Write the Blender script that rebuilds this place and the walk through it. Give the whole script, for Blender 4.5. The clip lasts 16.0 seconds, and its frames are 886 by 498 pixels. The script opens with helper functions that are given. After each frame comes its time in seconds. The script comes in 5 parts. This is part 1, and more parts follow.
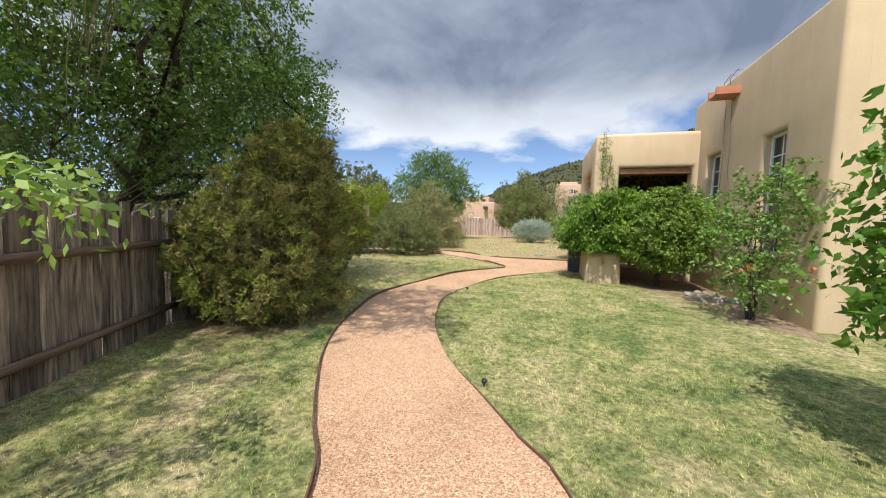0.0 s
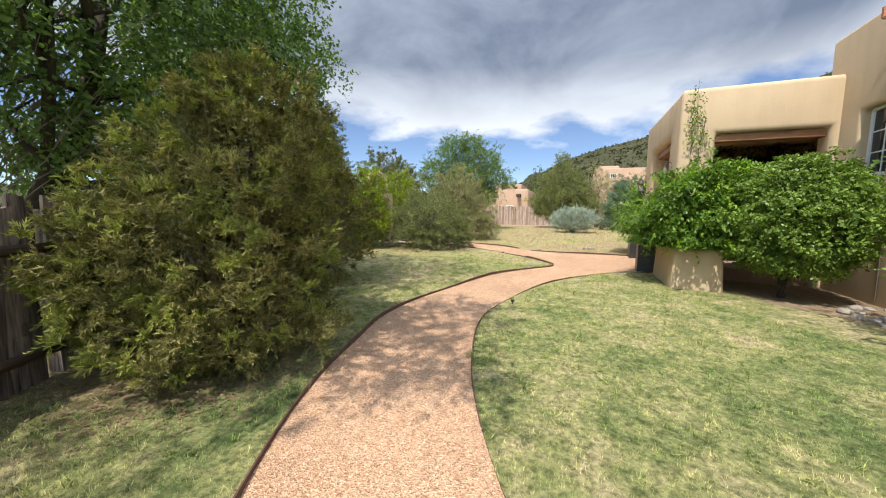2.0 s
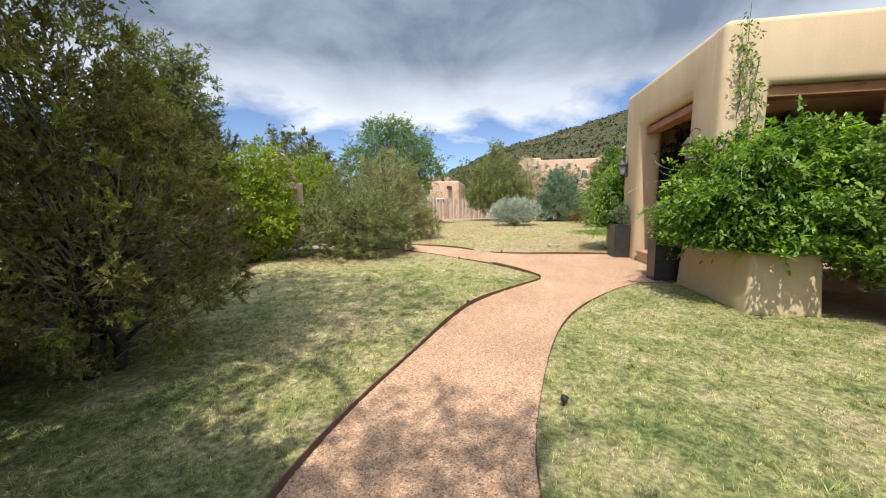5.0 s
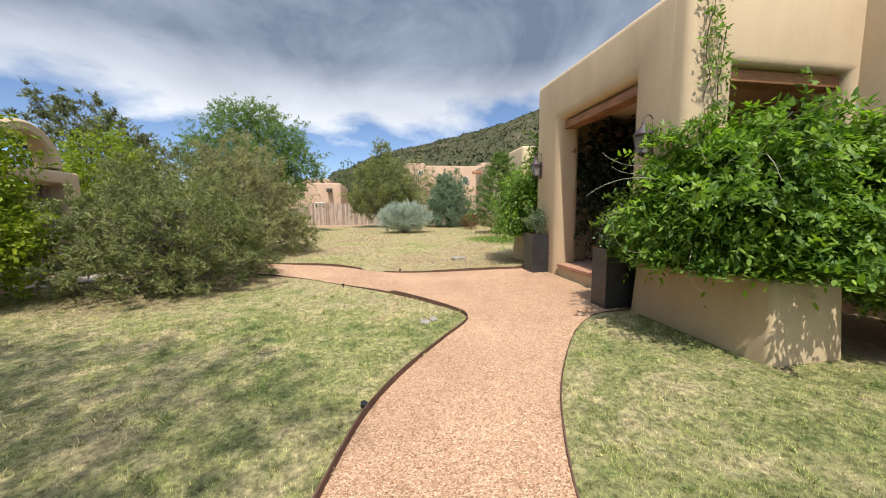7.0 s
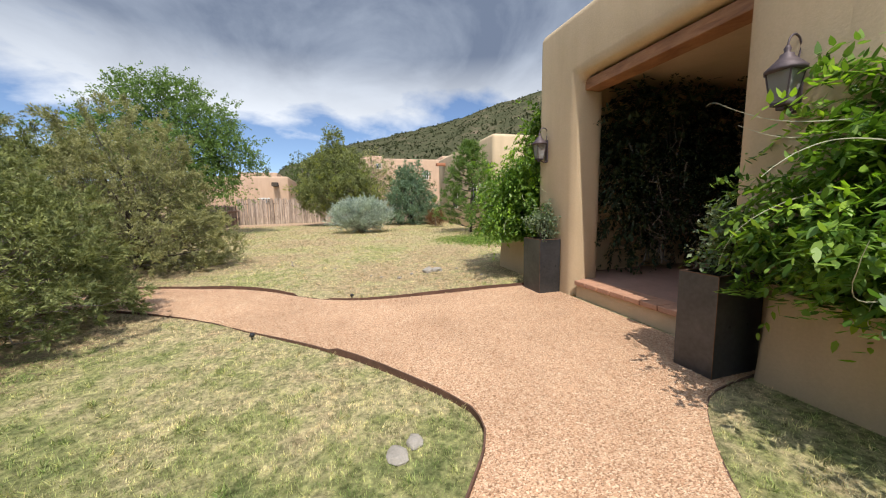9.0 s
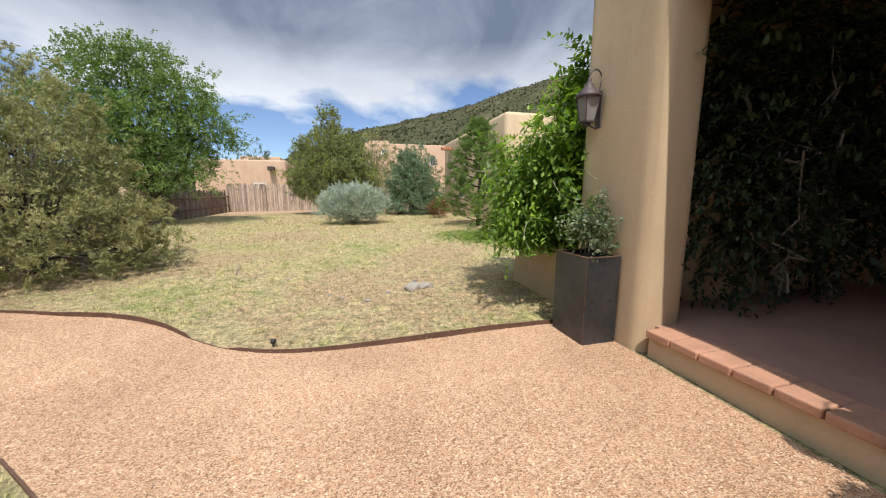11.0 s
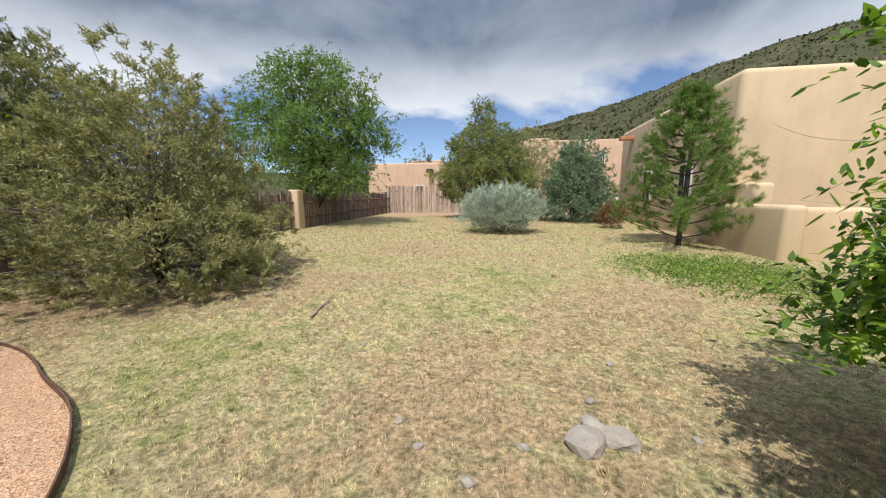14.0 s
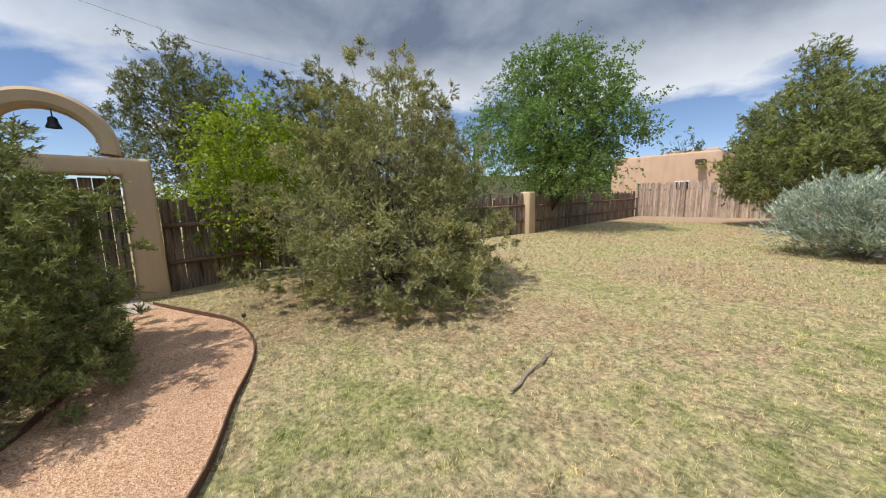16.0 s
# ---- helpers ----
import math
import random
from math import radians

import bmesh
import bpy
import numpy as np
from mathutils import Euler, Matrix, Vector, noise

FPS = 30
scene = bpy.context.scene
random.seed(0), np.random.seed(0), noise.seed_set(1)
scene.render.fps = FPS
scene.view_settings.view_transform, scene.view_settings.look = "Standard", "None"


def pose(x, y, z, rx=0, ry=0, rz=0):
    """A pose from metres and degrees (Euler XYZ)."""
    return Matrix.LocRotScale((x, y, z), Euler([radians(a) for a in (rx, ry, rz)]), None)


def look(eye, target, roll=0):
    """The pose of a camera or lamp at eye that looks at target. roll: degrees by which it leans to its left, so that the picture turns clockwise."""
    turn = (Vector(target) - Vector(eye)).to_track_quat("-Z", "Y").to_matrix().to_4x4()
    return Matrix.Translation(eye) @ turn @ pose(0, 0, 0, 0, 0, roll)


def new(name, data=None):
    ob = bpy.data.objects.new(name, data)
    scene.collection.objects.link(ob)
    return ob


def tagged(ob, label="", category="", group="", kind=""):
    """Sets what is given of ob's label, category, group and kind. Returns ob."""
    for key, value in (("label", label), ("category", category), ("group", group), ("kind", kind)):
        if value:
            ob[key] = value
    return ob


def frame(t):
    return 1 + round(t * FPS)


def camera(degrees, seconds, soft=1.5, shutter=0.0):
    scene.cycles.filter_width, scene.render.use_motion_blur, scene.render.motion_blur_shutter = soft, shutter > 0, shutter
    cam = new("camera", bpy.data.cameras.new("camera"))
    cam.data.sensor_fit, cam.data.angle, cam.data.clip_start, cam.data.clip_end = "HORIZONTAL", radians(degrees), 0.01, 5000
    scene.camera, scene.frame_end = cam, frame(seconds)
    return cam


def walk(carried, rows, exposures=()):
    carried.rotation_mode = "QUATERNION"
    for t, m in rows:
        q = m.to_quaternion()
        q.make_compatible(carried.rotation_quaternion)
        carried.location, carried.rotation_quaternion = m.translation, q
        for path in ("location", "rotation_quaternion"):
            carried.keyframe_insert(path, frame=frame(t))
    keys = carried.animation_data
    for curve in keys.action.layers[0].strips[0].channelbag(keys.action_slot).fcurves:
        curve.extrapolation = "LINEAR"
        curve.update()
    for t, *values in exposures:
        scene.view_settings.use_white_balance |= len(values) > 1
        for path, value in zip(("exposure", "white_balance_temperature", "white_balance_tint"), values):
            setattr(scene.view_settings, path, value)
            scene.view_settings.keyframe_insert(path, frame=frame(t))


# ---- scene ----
cam = camera(105.0, 16.0, soft=1.1)
METRES, EYE, TILT, LEAN, TURN = 16.7, 1.5, -0.75, -3.07, 16.9
ROWS = [
    (0.0, 0.0, 0.0, 0.0, -0.08, -3.17, 1.41),
    (0.5, 0.0011, 0.0292, -0.0004, 1.54, -3.69, 1.36),
    (1.0, 0.0009, 0.0579, 0.0012, 3.17, -4.19, 1.56),
    (1.5, 0.0002, 0.0867, 0.0015, 4.5, -4.54, 1.8),
    (2.0, -0.0053, 0.1166, 0.0017, 4.89, -4.74, 2.17),
    (2.5, -0.0099, 0.1461, 0.0014, 4.63, -4.91, 2.5),
    (3.0, -0.017, 0.1759, 0.002, 3.67, -5.22, 2.82),
    (3.5, -0.0232, 0.2073, 0.003, 2.04, -5.62, 3.19),
    (6.0, -0.0253, 0.3746, 0.0068, -17.23, -6.68, 3.71),
    (6.5, -0.0163, 0.4096, 0.0073, -22.52, -6.71, 3.57),
    (7.0, -0.0058, 0.4434, 0.0078, -26.77, -6.77, 3.64),
    (7.5, 0.0066, 0.4762, 0.0083, -29.31, -7.02, 3.74),
    (8.0, 0.0185, 0.5094, 0.0095, -30.92, -7.31, 3.91),
    (8.5, 0.0336, 0.5395, 0.009, -32.05, -7.69, 4.0),
    (9.0, 0.0474, 0.5702, 0.0099, -33.59, -8.06, 4.07),
    (11.5, 0.1521, 0.6896, 0.0097, -30.6, -10.22, 2.54),
    (12.0, 0.171, 0.7134, 0.0109, -25.48, -10.05, 2.12),
    (12.5, 0.183, 0.7411, 0.0107, -20.76, -9.62, 2.02),
    (13.0, 0.1921, 0.7695, 0.0126, -16.55, -9.11, 2.27),
    (13.5, 0.1975, 0.7979, 0.0136, -12.0, -8.69, 2.58),
    (14.0, 0.199, 0.8269, 0.0137, -6.47, -8.38, 3.09),
    (14.5, 0.1985, 0.8557, 0.0131, 2.67, -8.34, 3.13),
    (15.0, 0.1921, 0.8833, 0.0146, 12.71, -7.73, 3.11),
    (15.5, 0.1865, 0.9063, 0.0175, 22.52, -6.92, 3.13),
    (16.0, 0.1814, 0.9296, 0.0193, 31.49, -6.19, 3.09),
]
walk(cam, [(t, pose(0, 0, EYE, TILT, LEAN, TURN) @ pose(METRES * x, METRES * y, METRES * z, 90 + pitch, roll, yaw)) for t, x, y, z, yaw, pitch, roll in ROWS],
     [(0.0, 0.42), (3.5, 0.54), (7.0, 0.38), (12.5, 0.30), (16.0, 0.16)])

# ---- world and sun ----
SUN_FROM = Vector((-0.07, -0.50, 0.88)).normalized()
sun_data = bpy.data.lights.new("sun", "SUN")
sun_data.energy, sun_data.angle, sun_data.color = 4.1, radians(0.6), (1.0, 0.95, 0.87)
sun = new("sun", sun_data)
sun.matrix_world = look(SUN_FROM * 60, (0, 0, 0))

world = bpy.data.worlds.new("world")
scene.world = world
world.use_nodes = True


def link(nt, a, b):
    nt.links.new(a, b)


def build_sky():
    nt = world.node_tree
    nt.nodes.clear()
    out = nt.nodes.new("ShaderNodeOutputWorld")
    bg = nt.nodes.new("ShaderNodeBackground")
    sky = nt.nodes.new("ShaderNodeTexSky")
    sky.sky_type, sky.sun_disc = "NISHITA", False
    sky.sun_elevation = math.asin(SUN_FROM.z)
    sky.sun_rotation = math.atan2(SUN_FROM.x, SUN_FROM.y)
    sky.altitude, sky.air_density, sky.dust_density, sky.ozone_density = 2100, 1.0, 0.4, 2.0
    co = nt.nodes.new("ShaderNodeTexCoord")
    sep = nt.nodes.new("ShaderNodeSeparateXYZ")
    link(nt, co.outputs["Generated"], sep.inputs[0])
    # the cloud layer is a flat sheet overhead: direction / height
    zc = nt.nodes.new("ShaderNodeMath"); zc.operation = "MAXIMUM"; zc.inputs[1].default_value = 0.0
    link(nt, sep.outputs["Z"], zc.inputs[0])
    za = nt.nodes.new("ShaderNodeMath"); za.operation = "ADD"; za.inputs[1].default_value = 0.30
    link(nt, zc.outputs[0], za.inputs[0])
    div = nt.nodes.new("ShaderNodeVectorMath"); div.operation = "DIVIDE"
    cmb = nt.nodes.new("ShaderNodeCombineXYZ")
    for i in range(3):
        link(nt, za.outputs[0], cmb.inputs[i])
    link(nt, co.outputs["Generated"], div.inputs[0]); link(nt, cmb.outputs[0], div.inputs[1])

    def noise_node(scale, detail, rough, offset, distort=0.0, squash=(1, 1, 0.0)):
        mp = nt.nodes.new("ShaderNodeMapping")
        mp.inputs["Location"].default_value = offset
        mp.inputs["Scale"].default_value = squash
        link(nt, div.outputs[0], mp.inputs[0])
        n = nt.nodes.new("ShaderNodeTexNoise")
        n.inputs["Scale"].default_value, n.inputs["Detail"].default_value = scale, detail
        n.inputs["Roughness"].default_value, n.inputs["Distortion"].default_value = rough, distort
        link(nt, mp.outputs[0], n.inputs["Vector"])
        return n

    def ramp(src, a, b, ca=(0, 0, 0, 1), cb=(1, 1, 1, 1)):
        r = nt.nodes.new("ShaderNodeValToRGB")
        r.color_ramp.elements[0].position, r.color_ramp.elements[1].position = a, b
        r.color_ramp.elements[0].color, r.color_ramp.elements[1].color = ca, cb
        link(nt, src, r.inputs[0])
        return r

    # the cover breaks up towards the horizon, where blue shows between the clouds
    thick = nt.nodes.new("ShaderNodeMapRange")
    thick.inputs["From Min"].default_value, thick.inputs["From Max"].default_value = 0.10, 0.40
    thick.inputs["To Min"].default_value, thick.inputs["To Max"].default_value = -0.30, 0.20
    link(nt, sep.outputs["Z"], thick.inputs[0])
    cadd = nt.nodes.new("ShaderNodeMath"); cadd.operation = "ADD"
    link(nt, noise_node(1.7, 8, 0.55, (3.1, 1.7, 0), 0.2, (1, 1, 0)).outputs[0], cadd.inputs[0]); link(nt, thick.outputs[0], cadd.inputs[1])
    cover = ramp(cadd.outputs[0], 0.36, 0.52)
    shade = ramp(noise_node(1.9, 9, 0.58, (7.6, 2.2, 0), 0.35, (1, 1, 0)).outputs[0], 0.34, 0.70,
                 (0.150, 0.188, 0.268, 1), (0.40, 0.455, 0.55, 1))
    # clouds are white low down, where one sees their lit sides, and grey-bottomed overhead
    low = ramp(sep.outputs["Z"], 0.20, 0.38)
    white = nt.nodes.new("ShaderNodeMix"); white.data_type = "RGBA"
    link(nt, low.outputs[0], white.inputs["Factor"])
    white.inputs["A"].default_value = (0.78, 0.82, 0.88, 1)
    link(nt, shade.outputs[0], white.inputs["B"])
    dot = nt.nodes.new("ShaderNodeVectorMath"); dot.operation = "DOT_PRODUCT"
    link(nt, co.outputs["Generated"], dot.inputs[0]); dot.inputs[1].default_value = SUN_FROM
    glow = nt.nodes.new("ShaderNodeMapRange"); glow.interpolation_type = "SMOOTHSTEP"
    glow.inputs["From Min"].default_value, glow.inputs["From Max"].default_value = 0.25, 0.95
    glow.inputs["To Min"].default_value, glow.inputs["To Max"].default_value = 1.0, 2.9
    link(nt, dot.outputs["Value"], glow.inputs[0])
    lit = nt.nodes.new("ShaderNodeVectorMath"); lit.operation = "SCALE"
    link(nt, white.outputs["Result"], lit.inputs[0]); link(nt, glow.outputs[0], lit.inputs["Scale"])
    skymul = nt.nodes.new("ShaderNodeMix"); skymul.data_type, skymul.blend_type = "RGBA", "MULTIPLY"
    skymul.inputs["Factor"].default_value = 1
    link(nt, sky.outputs[0], skymul.inputs["A"])
    skymul.inputs["B"].default_value = (SKY, SKY, SKY * 1.05, 1)
    mix = nt.nodes.new("ShaderNodeMix"); mix.data_type = "RGBA"
    link(nt, cover.outputs[0], mix.inputs["Factor"])
    link(nt, skymul.outputs["Result"], mix.inputs["A"])
    link(nt, lit.outputs[0], mix.inputs["B"])
    link(nt, mix.outputs["Result"], bg.inputs[0])
    bg.inputs[1].default_value = 1.0
    link(nt, bg.outputs[0], out.inputs[0])


SKY = 0.11
build_sky()


# ---- materials ----
def mat(name):
    m = bpy.data.materials.new(name)
    m.use_nodes = True
    nt = m.node_tree
    return m, nt, nt.nodes["Principled BSDF"]


def coords(nt, scale=1.0, obj=False):
    if obj:
        co = nt.nodes.new("ShaderNodeTexCoord"); src = co.outputs["Object"]
    else:
        co = nt.nodes.new("ShaderNodeNewGeometry"); src = co.outputs["Position"]
    return src


def tex_noise(nt, src, scale, detail=4, rough=0.55, distort=0.0, stretch=None):
    n = nt.nodes.new("ShaderNodeTexNoise")
    n.inputs["Scale"].default_value, n.inputs["Detail"].default_value = scale, detail
    n.inputs["Roughness"].default_value, n.inputs["Distortion"].default_value = rough, distort
    if stretch:
        mp = nt.nodes.new("ShaderNodeMapping")
        mp.inputs["Scale"].default_value = stretch
        link(nt, src, mp.inputs[0]); src = mp.outputs[0]
    link(nt, src, n.inputs["Vector"])
    return n.outputs[0]


def col_ramp(nt, src, *stops):
    r = nt.nodes.new("ShaderNodeValToRGB")
    e = r.color_ramp.elements
    while len(e) < len(stops):
        e.new(0.5)
    for el, (p, c) in zip(e, stops):
        el.position = p
        el.color = (*c, 1) if len(c) == 3 else c
    link(nt, src, r.inputs[0])
    return r.outputs[0]


def mixed(nt, fac, a, b, blend="MIX"):
    m = nt.nodes.new("ShaderNodeMix")
    m.data_type, m.blend_type = "RGBA", blend
    for key, v in (("Factor", fac), ("A", a), ("B", b)):
        if isinstance(v, (int, float)):
            m.inputs[key].default_value = v
        elif isinstance(v, tuple):
            m.inputs[key].default_value = (*v, 1)
        else:
            link(nt, v, m.inputs[key])
    return m.outputs["Result"]


def bump(nt, bsdf, height, strength, dist):
    b = nt.nodes.new("ShaderNodeBump")
    b.inputs["Strength"].default_value, b.inputs["Distance"].default_value = strength, dist
    link(nt, height, b.inputs["Height"])
    link(nt, b.outputs[0], bsdf.inputs["Normal"])


def leaf_mat(name, dark, light, rough=0.5, through_light=0.35, gloss=0.3, tuft=0.0):
    """Foliage: colour varies from leaf to leaf and in larger patches; some light comes through."""
    m, nt, p = mat(name)
    geo = nt.nodes.new("ShaderNodeNewGeometry")
    rnd = geo.outputs["Random Per Island"]
    if tuft:
        rnd = mixed(nt, 0.25, tex_noise(nt, geo.outputs["Position"], tuft, 2, 0.6), rnd)
    patch = tex_noise(nt, geo.outputs["Position"], 2.2, 2)
    c1 = col_ramp(nt, rnd, (0.3 if tuft else 0.0, dark), (0.5 if tuft else 0.55, tuple((a + b) / 2 for a, b in zip(dark, light))), (0.72 if tuft else 1.0, light))
    pr = col_ramp(nt, patch, (0.3, (0.7, 0.7, 0.7)), (0.7, (1.25, 1.2, 1.1)))
    c = mixed(nt, 1.0, c1, pr, "MULTIPLY")
    link(nt, c, p.inputs["Base Color"])
    p.inputs["Roughness"].default_value = rough
    p.inputs["Specular IOR Level"].default_value = gloss
    tr = nt.nodes.new("ShaderNodeBsdfTranslucent")
    link(nt, mixed(nt, 1.0, c, (1.1, 1.25, 0.5), "MULTIPLY"), tr.inputs[0])
    ms = nt.nodes.new("ShaderNodeMixShader")
    ms.inputs[0].default_value = through_light
    link(nt, p.outputs[0], ms.inputs[1]); link(nt, tr.outputs[0], ms.inputs[2])
    link(nt, ms.outputs[0], nt.nodes["Material Output"].inputs[0])
    return m


def stucco_mat(name, base):
    m, nt, p = mat(name)
    pos = coords(nt)
    big = tex_noise(nt, pos, 0.7, 5, 0.6)
    fine = tex_noise(nt, pos, 45, 4, 0.7)
    drip = tex_noise(nt, pos, 2.0, 4, 0.6, 0, (1.5, 1.5, 0.18))
    c = col_ramp(nt, big, (0.3, tuple(v * 0.90 for v in base)), (0.7, tuple(v * 1.07 for v in base)))
    c = mixed(nt, 0.35, c, col_ramp(nt, drip, (0.35, (0.82, 0.8, 0.78)), (0.6, (1.03, 1.03, 1.03))), "MULTIPLY")
    c = mixed(nt, 0.4, c, col_ramp(nt, fine, (0.3, (0.86, 0.86, 0.86)), (0.7, (1.1, 1.1, 1.1))), "MULTIPLY")
    link(nt, c, p.inputs["Base Color"])
    p.inputs["Roughness"].default_value = 0.93
    p.inputs["Specular IOR Level"].default_value = 0.15
    h = mixed(nt, 0.25, fine, tex_noise(nt, pos, 5, 3))
    bump(nt, p, h, 0.3, 0.012)
    return m


def wood_mat(name, a, b, rough=0.85, axis=(9, 9, 0.6), rnd=True):
    m, nt, p = mat(name)
    co = nt.nodes.new("ShaderNodeTexCoord").outputs["Object"]
    oi = nt.nodes.new("ShaderNodeObjectInfo")
    vm = nt.nodes.new("ShaderNodeVectorMath"); vm.operation = "ADD"
    sc = nt.nodes.new("ShaderNodeVectorMath"); sc.operation = "SCALE"
    link(nt, oi.outputs["Random"], sc.inputs["Scale"]); sc.inputs[0].default_value = (13, 7, 29)
    link(nt, co, vm.inputs[0]); link(nt, sc.outputs[0], vm.inputs[1])
    grain = tex_noise(nt, vm.outputs[0], 3.0, 6, 0.65, 0.6, axis)
    blot = tex_noise(nt, vm.outputs[0], 2.5, 3, 0.5)
    c = col_ramp(nt, grain, (0.32, a), (0.68, b))
    c = mixed(nt, 0.6, c, col_ramp(nt, blot, (0.3, (0.6, 0.55, 0.5)), (0.7, (1.15, 1.12, 1.1))), "MULTIPLY")
    if rnd:
        c = mixed(nt, 1.0, c, col_ramp(nt, oi.outputs["Random"], (0.0, (0.62, 0.58, 0.55)), (0.5, (1.0, 0.97, 0.93)), (1.0, (1.3, 1.25, 1.2))), "MULTIPLY")
    link(nt, c, p.inputs["Base Color"])
    p.inputs["Roughness"].default_value = rough
    bump(nt, p, grain, 0.6, 0.01)
    return m


def plain_mat(name, base, rough=0.6, metal=0.0, var=0.25, scale=6.0, bumpy=0.0):
    m, nt, p = mat(name)
    pos = coords(nt)
    n1, n2 = tex_noise(nt, pos, scale, 5, 0.6), tex_noise(nt, pos, scale * 9, 3, 0.6)
    c = col_ramp(nt, mixed(nt, 0.35, n1, n2), (0.3, tuple(v * (1 - var) for v in base)), (0.7, tuple(min(1, v * (1 + var)) for v in base)))
    link(nt, c, p.inputs["Base Color"])
    p.inputs["Roughness"].default_value, p.inputs["Metallic"].default_value = rough, metal
    if bumpy:
        bump(nt, p, n2, bumpy, 0.01)
    return m


def lawn_colour(nt, pos):
    big = tex_noise(nt, pos, 0.42, 4, 0.6, 0.4)
    mid = tex_noise(nt, pos, 3.4, 5, 0.65)
    # the lawn is drier towards the far garden and the house
    sep = nt.nodes.new("ShaderNodeSeparateXYZ"); link(nt, pos, sep.inputs[0])
    mr = nt.nodes.new("ShaderNodeMapRange")
    mr.inputs["From Min"].default_value, mr.inputs["From Max"].default_value = 6.0, 17.0
    mr.inputs["To Min"].default_value, mr.inputs["To Max"].default_value = -0.03, 0.10
    link(nt, sep.outputs["Y"], mr.inputs[0])
    s = mixed(nt, 0.5, big, mid)
    add = nt.nodes.new("ShaderNodeMath"); add.operation = "ADD"
    link(nt, s, add.inputs[0]); link(nt, mr.outputs[0], add.inputs[1])
    # a worn patch of bare earth beside the second planter
    away = nt.nodes.new("ShaderNodeVectorMath"); away.operation = "DISTANCE"
    link(nt, pos, away.inputs[0]); away.inputs[1].default_value = (-0.5, 15.9, 0.24)
    worn = nt.nodes.new("ShaderNodeMapRange")
    worn.inputs["From Min"].default_value, worn.inputs["From Max"].default_value = 0.3, 2.6
    worn.inputs["To Min"].default_value, worn.inputs["To Max"].default_value = 0.045, 0.0
    link(nt, away.outputs["Value"], worn.inputs[0])
    both = nt.nodes.new("ShaderNodeMath"); both.operation = "ADD"
    link(nt, add.outputs[0], both.inputs[0]); link(nt, worn.outputs[0], both.inputs[1])
    return both.outputs[0]


def lawn_mottle(nt, pos, c):
    """Tufts and thatch: light and dark at hand and finger size."""
    a, b = tex_noise(nt, pos, 9.0, 3, 0.65), tex_noise(nt, pos, 24.0, 4, 0.7)
    c = mixed(nt, 0.85, c, col_ramp(nt, a, (0.36, (0.66, 0.70, 0.64)), (0.5, (1, 1, 1)), (0.64, (1.22, 1.19, 1.17))), "MULTIPLY")
    return mixed(nt, 1.0, c, col_ramp(nt, b, (0.35, (0.52, 0.54, 0.49)), (0.5, (1, 1, 1)), (0.65, (1.38, 1.34, 1.30))), "MULTIPLY")


GREEN, GOLD, DRY, SOIL = (0.15, 0.195, 0.078), (0.285, 0.285, 0.13), (0.41, 0.355, 0.21), (0.40, 0.30, 0.19)


def ground_mat():
    m, nt, p = mat("lawn_soil")
    pos = coords(nt)
    f = lawn_colour(nt, pos)
    c = col_ramp(nt, f, (0.36, tuple(v * 0.85 for v in GREEN)), (0.48, GOLD), (0.57, DRY), (0.68, SOIL))
    fine = tex_noise(nt, pos, 30, 6, 0.75)
    c = mixed(nt, 0.95, c, col_ramp(nt, fine, (0.3, (0.55, 0.55, 0.5)), (0.68, (1.25, 1.22, 1.15))), "MULTIPLY")
    c = lawn_mottle(nt, pos, c)
    link(nt, c, p.inputs["Base Color"])
    p.inputs["Roughness"].default_value = 0.95
    p.inputs["Specular IOR Level"].default_value = 0.1
    bump(nt, p, fine, 0.9, 0.03)
    return m


def blade_mat():
    m, nt, p = mat("grass_blades")
    geo = nt.nodes.new("ShaderNodeNewGeometry")
    pos = geo.outputs["Position"]
    f = lawn_colour(nt, pos)
    c = col_ramp(nt, f, (0.40, (0.26, 0.35, 0.112)), (0.49, (0.45, 0.475, 0.19)), (0.57, (0.62, 0.555, 0.31)), (0.66, (0.58, 0.47, 0.31)))
    c = mixed(nt, 1.0, c, col_ramp(nt, geo.outputs["Random Per Island"], (0.0, (0.42, 0.52, 0.38)), (0.5, (1, 1, 1)), (0.8, (1.2, 1.14, 1.1)), (1.0, (1.45, 1.32, 1.3))), "MULTIPLY")
    c = lawn_mottle(nt, pos, c)
    link(nt, c, p.inputs["Base Color"])
    p.inputs["Roughness"].default_value = 0.7
    p.inputs["Specular IOR Level"].default_value = 0.15
    tr = nt.nodes.new("ShaderNodeBsdfTranslucent")
    link(nt, c, tr.inputs[0])
    ms = nt.nodes.new("ShaderNodeMixShader"); ms.inputs[0].default_value = 0.3
    link(nt, p.outputs[0], ms.inputs[1]); link(nt, tr.outputs[0], ms.inputs[2])
    link(nt, ms.outputs[0], nt.nodes["Material Output"].inputs[0])
    return m


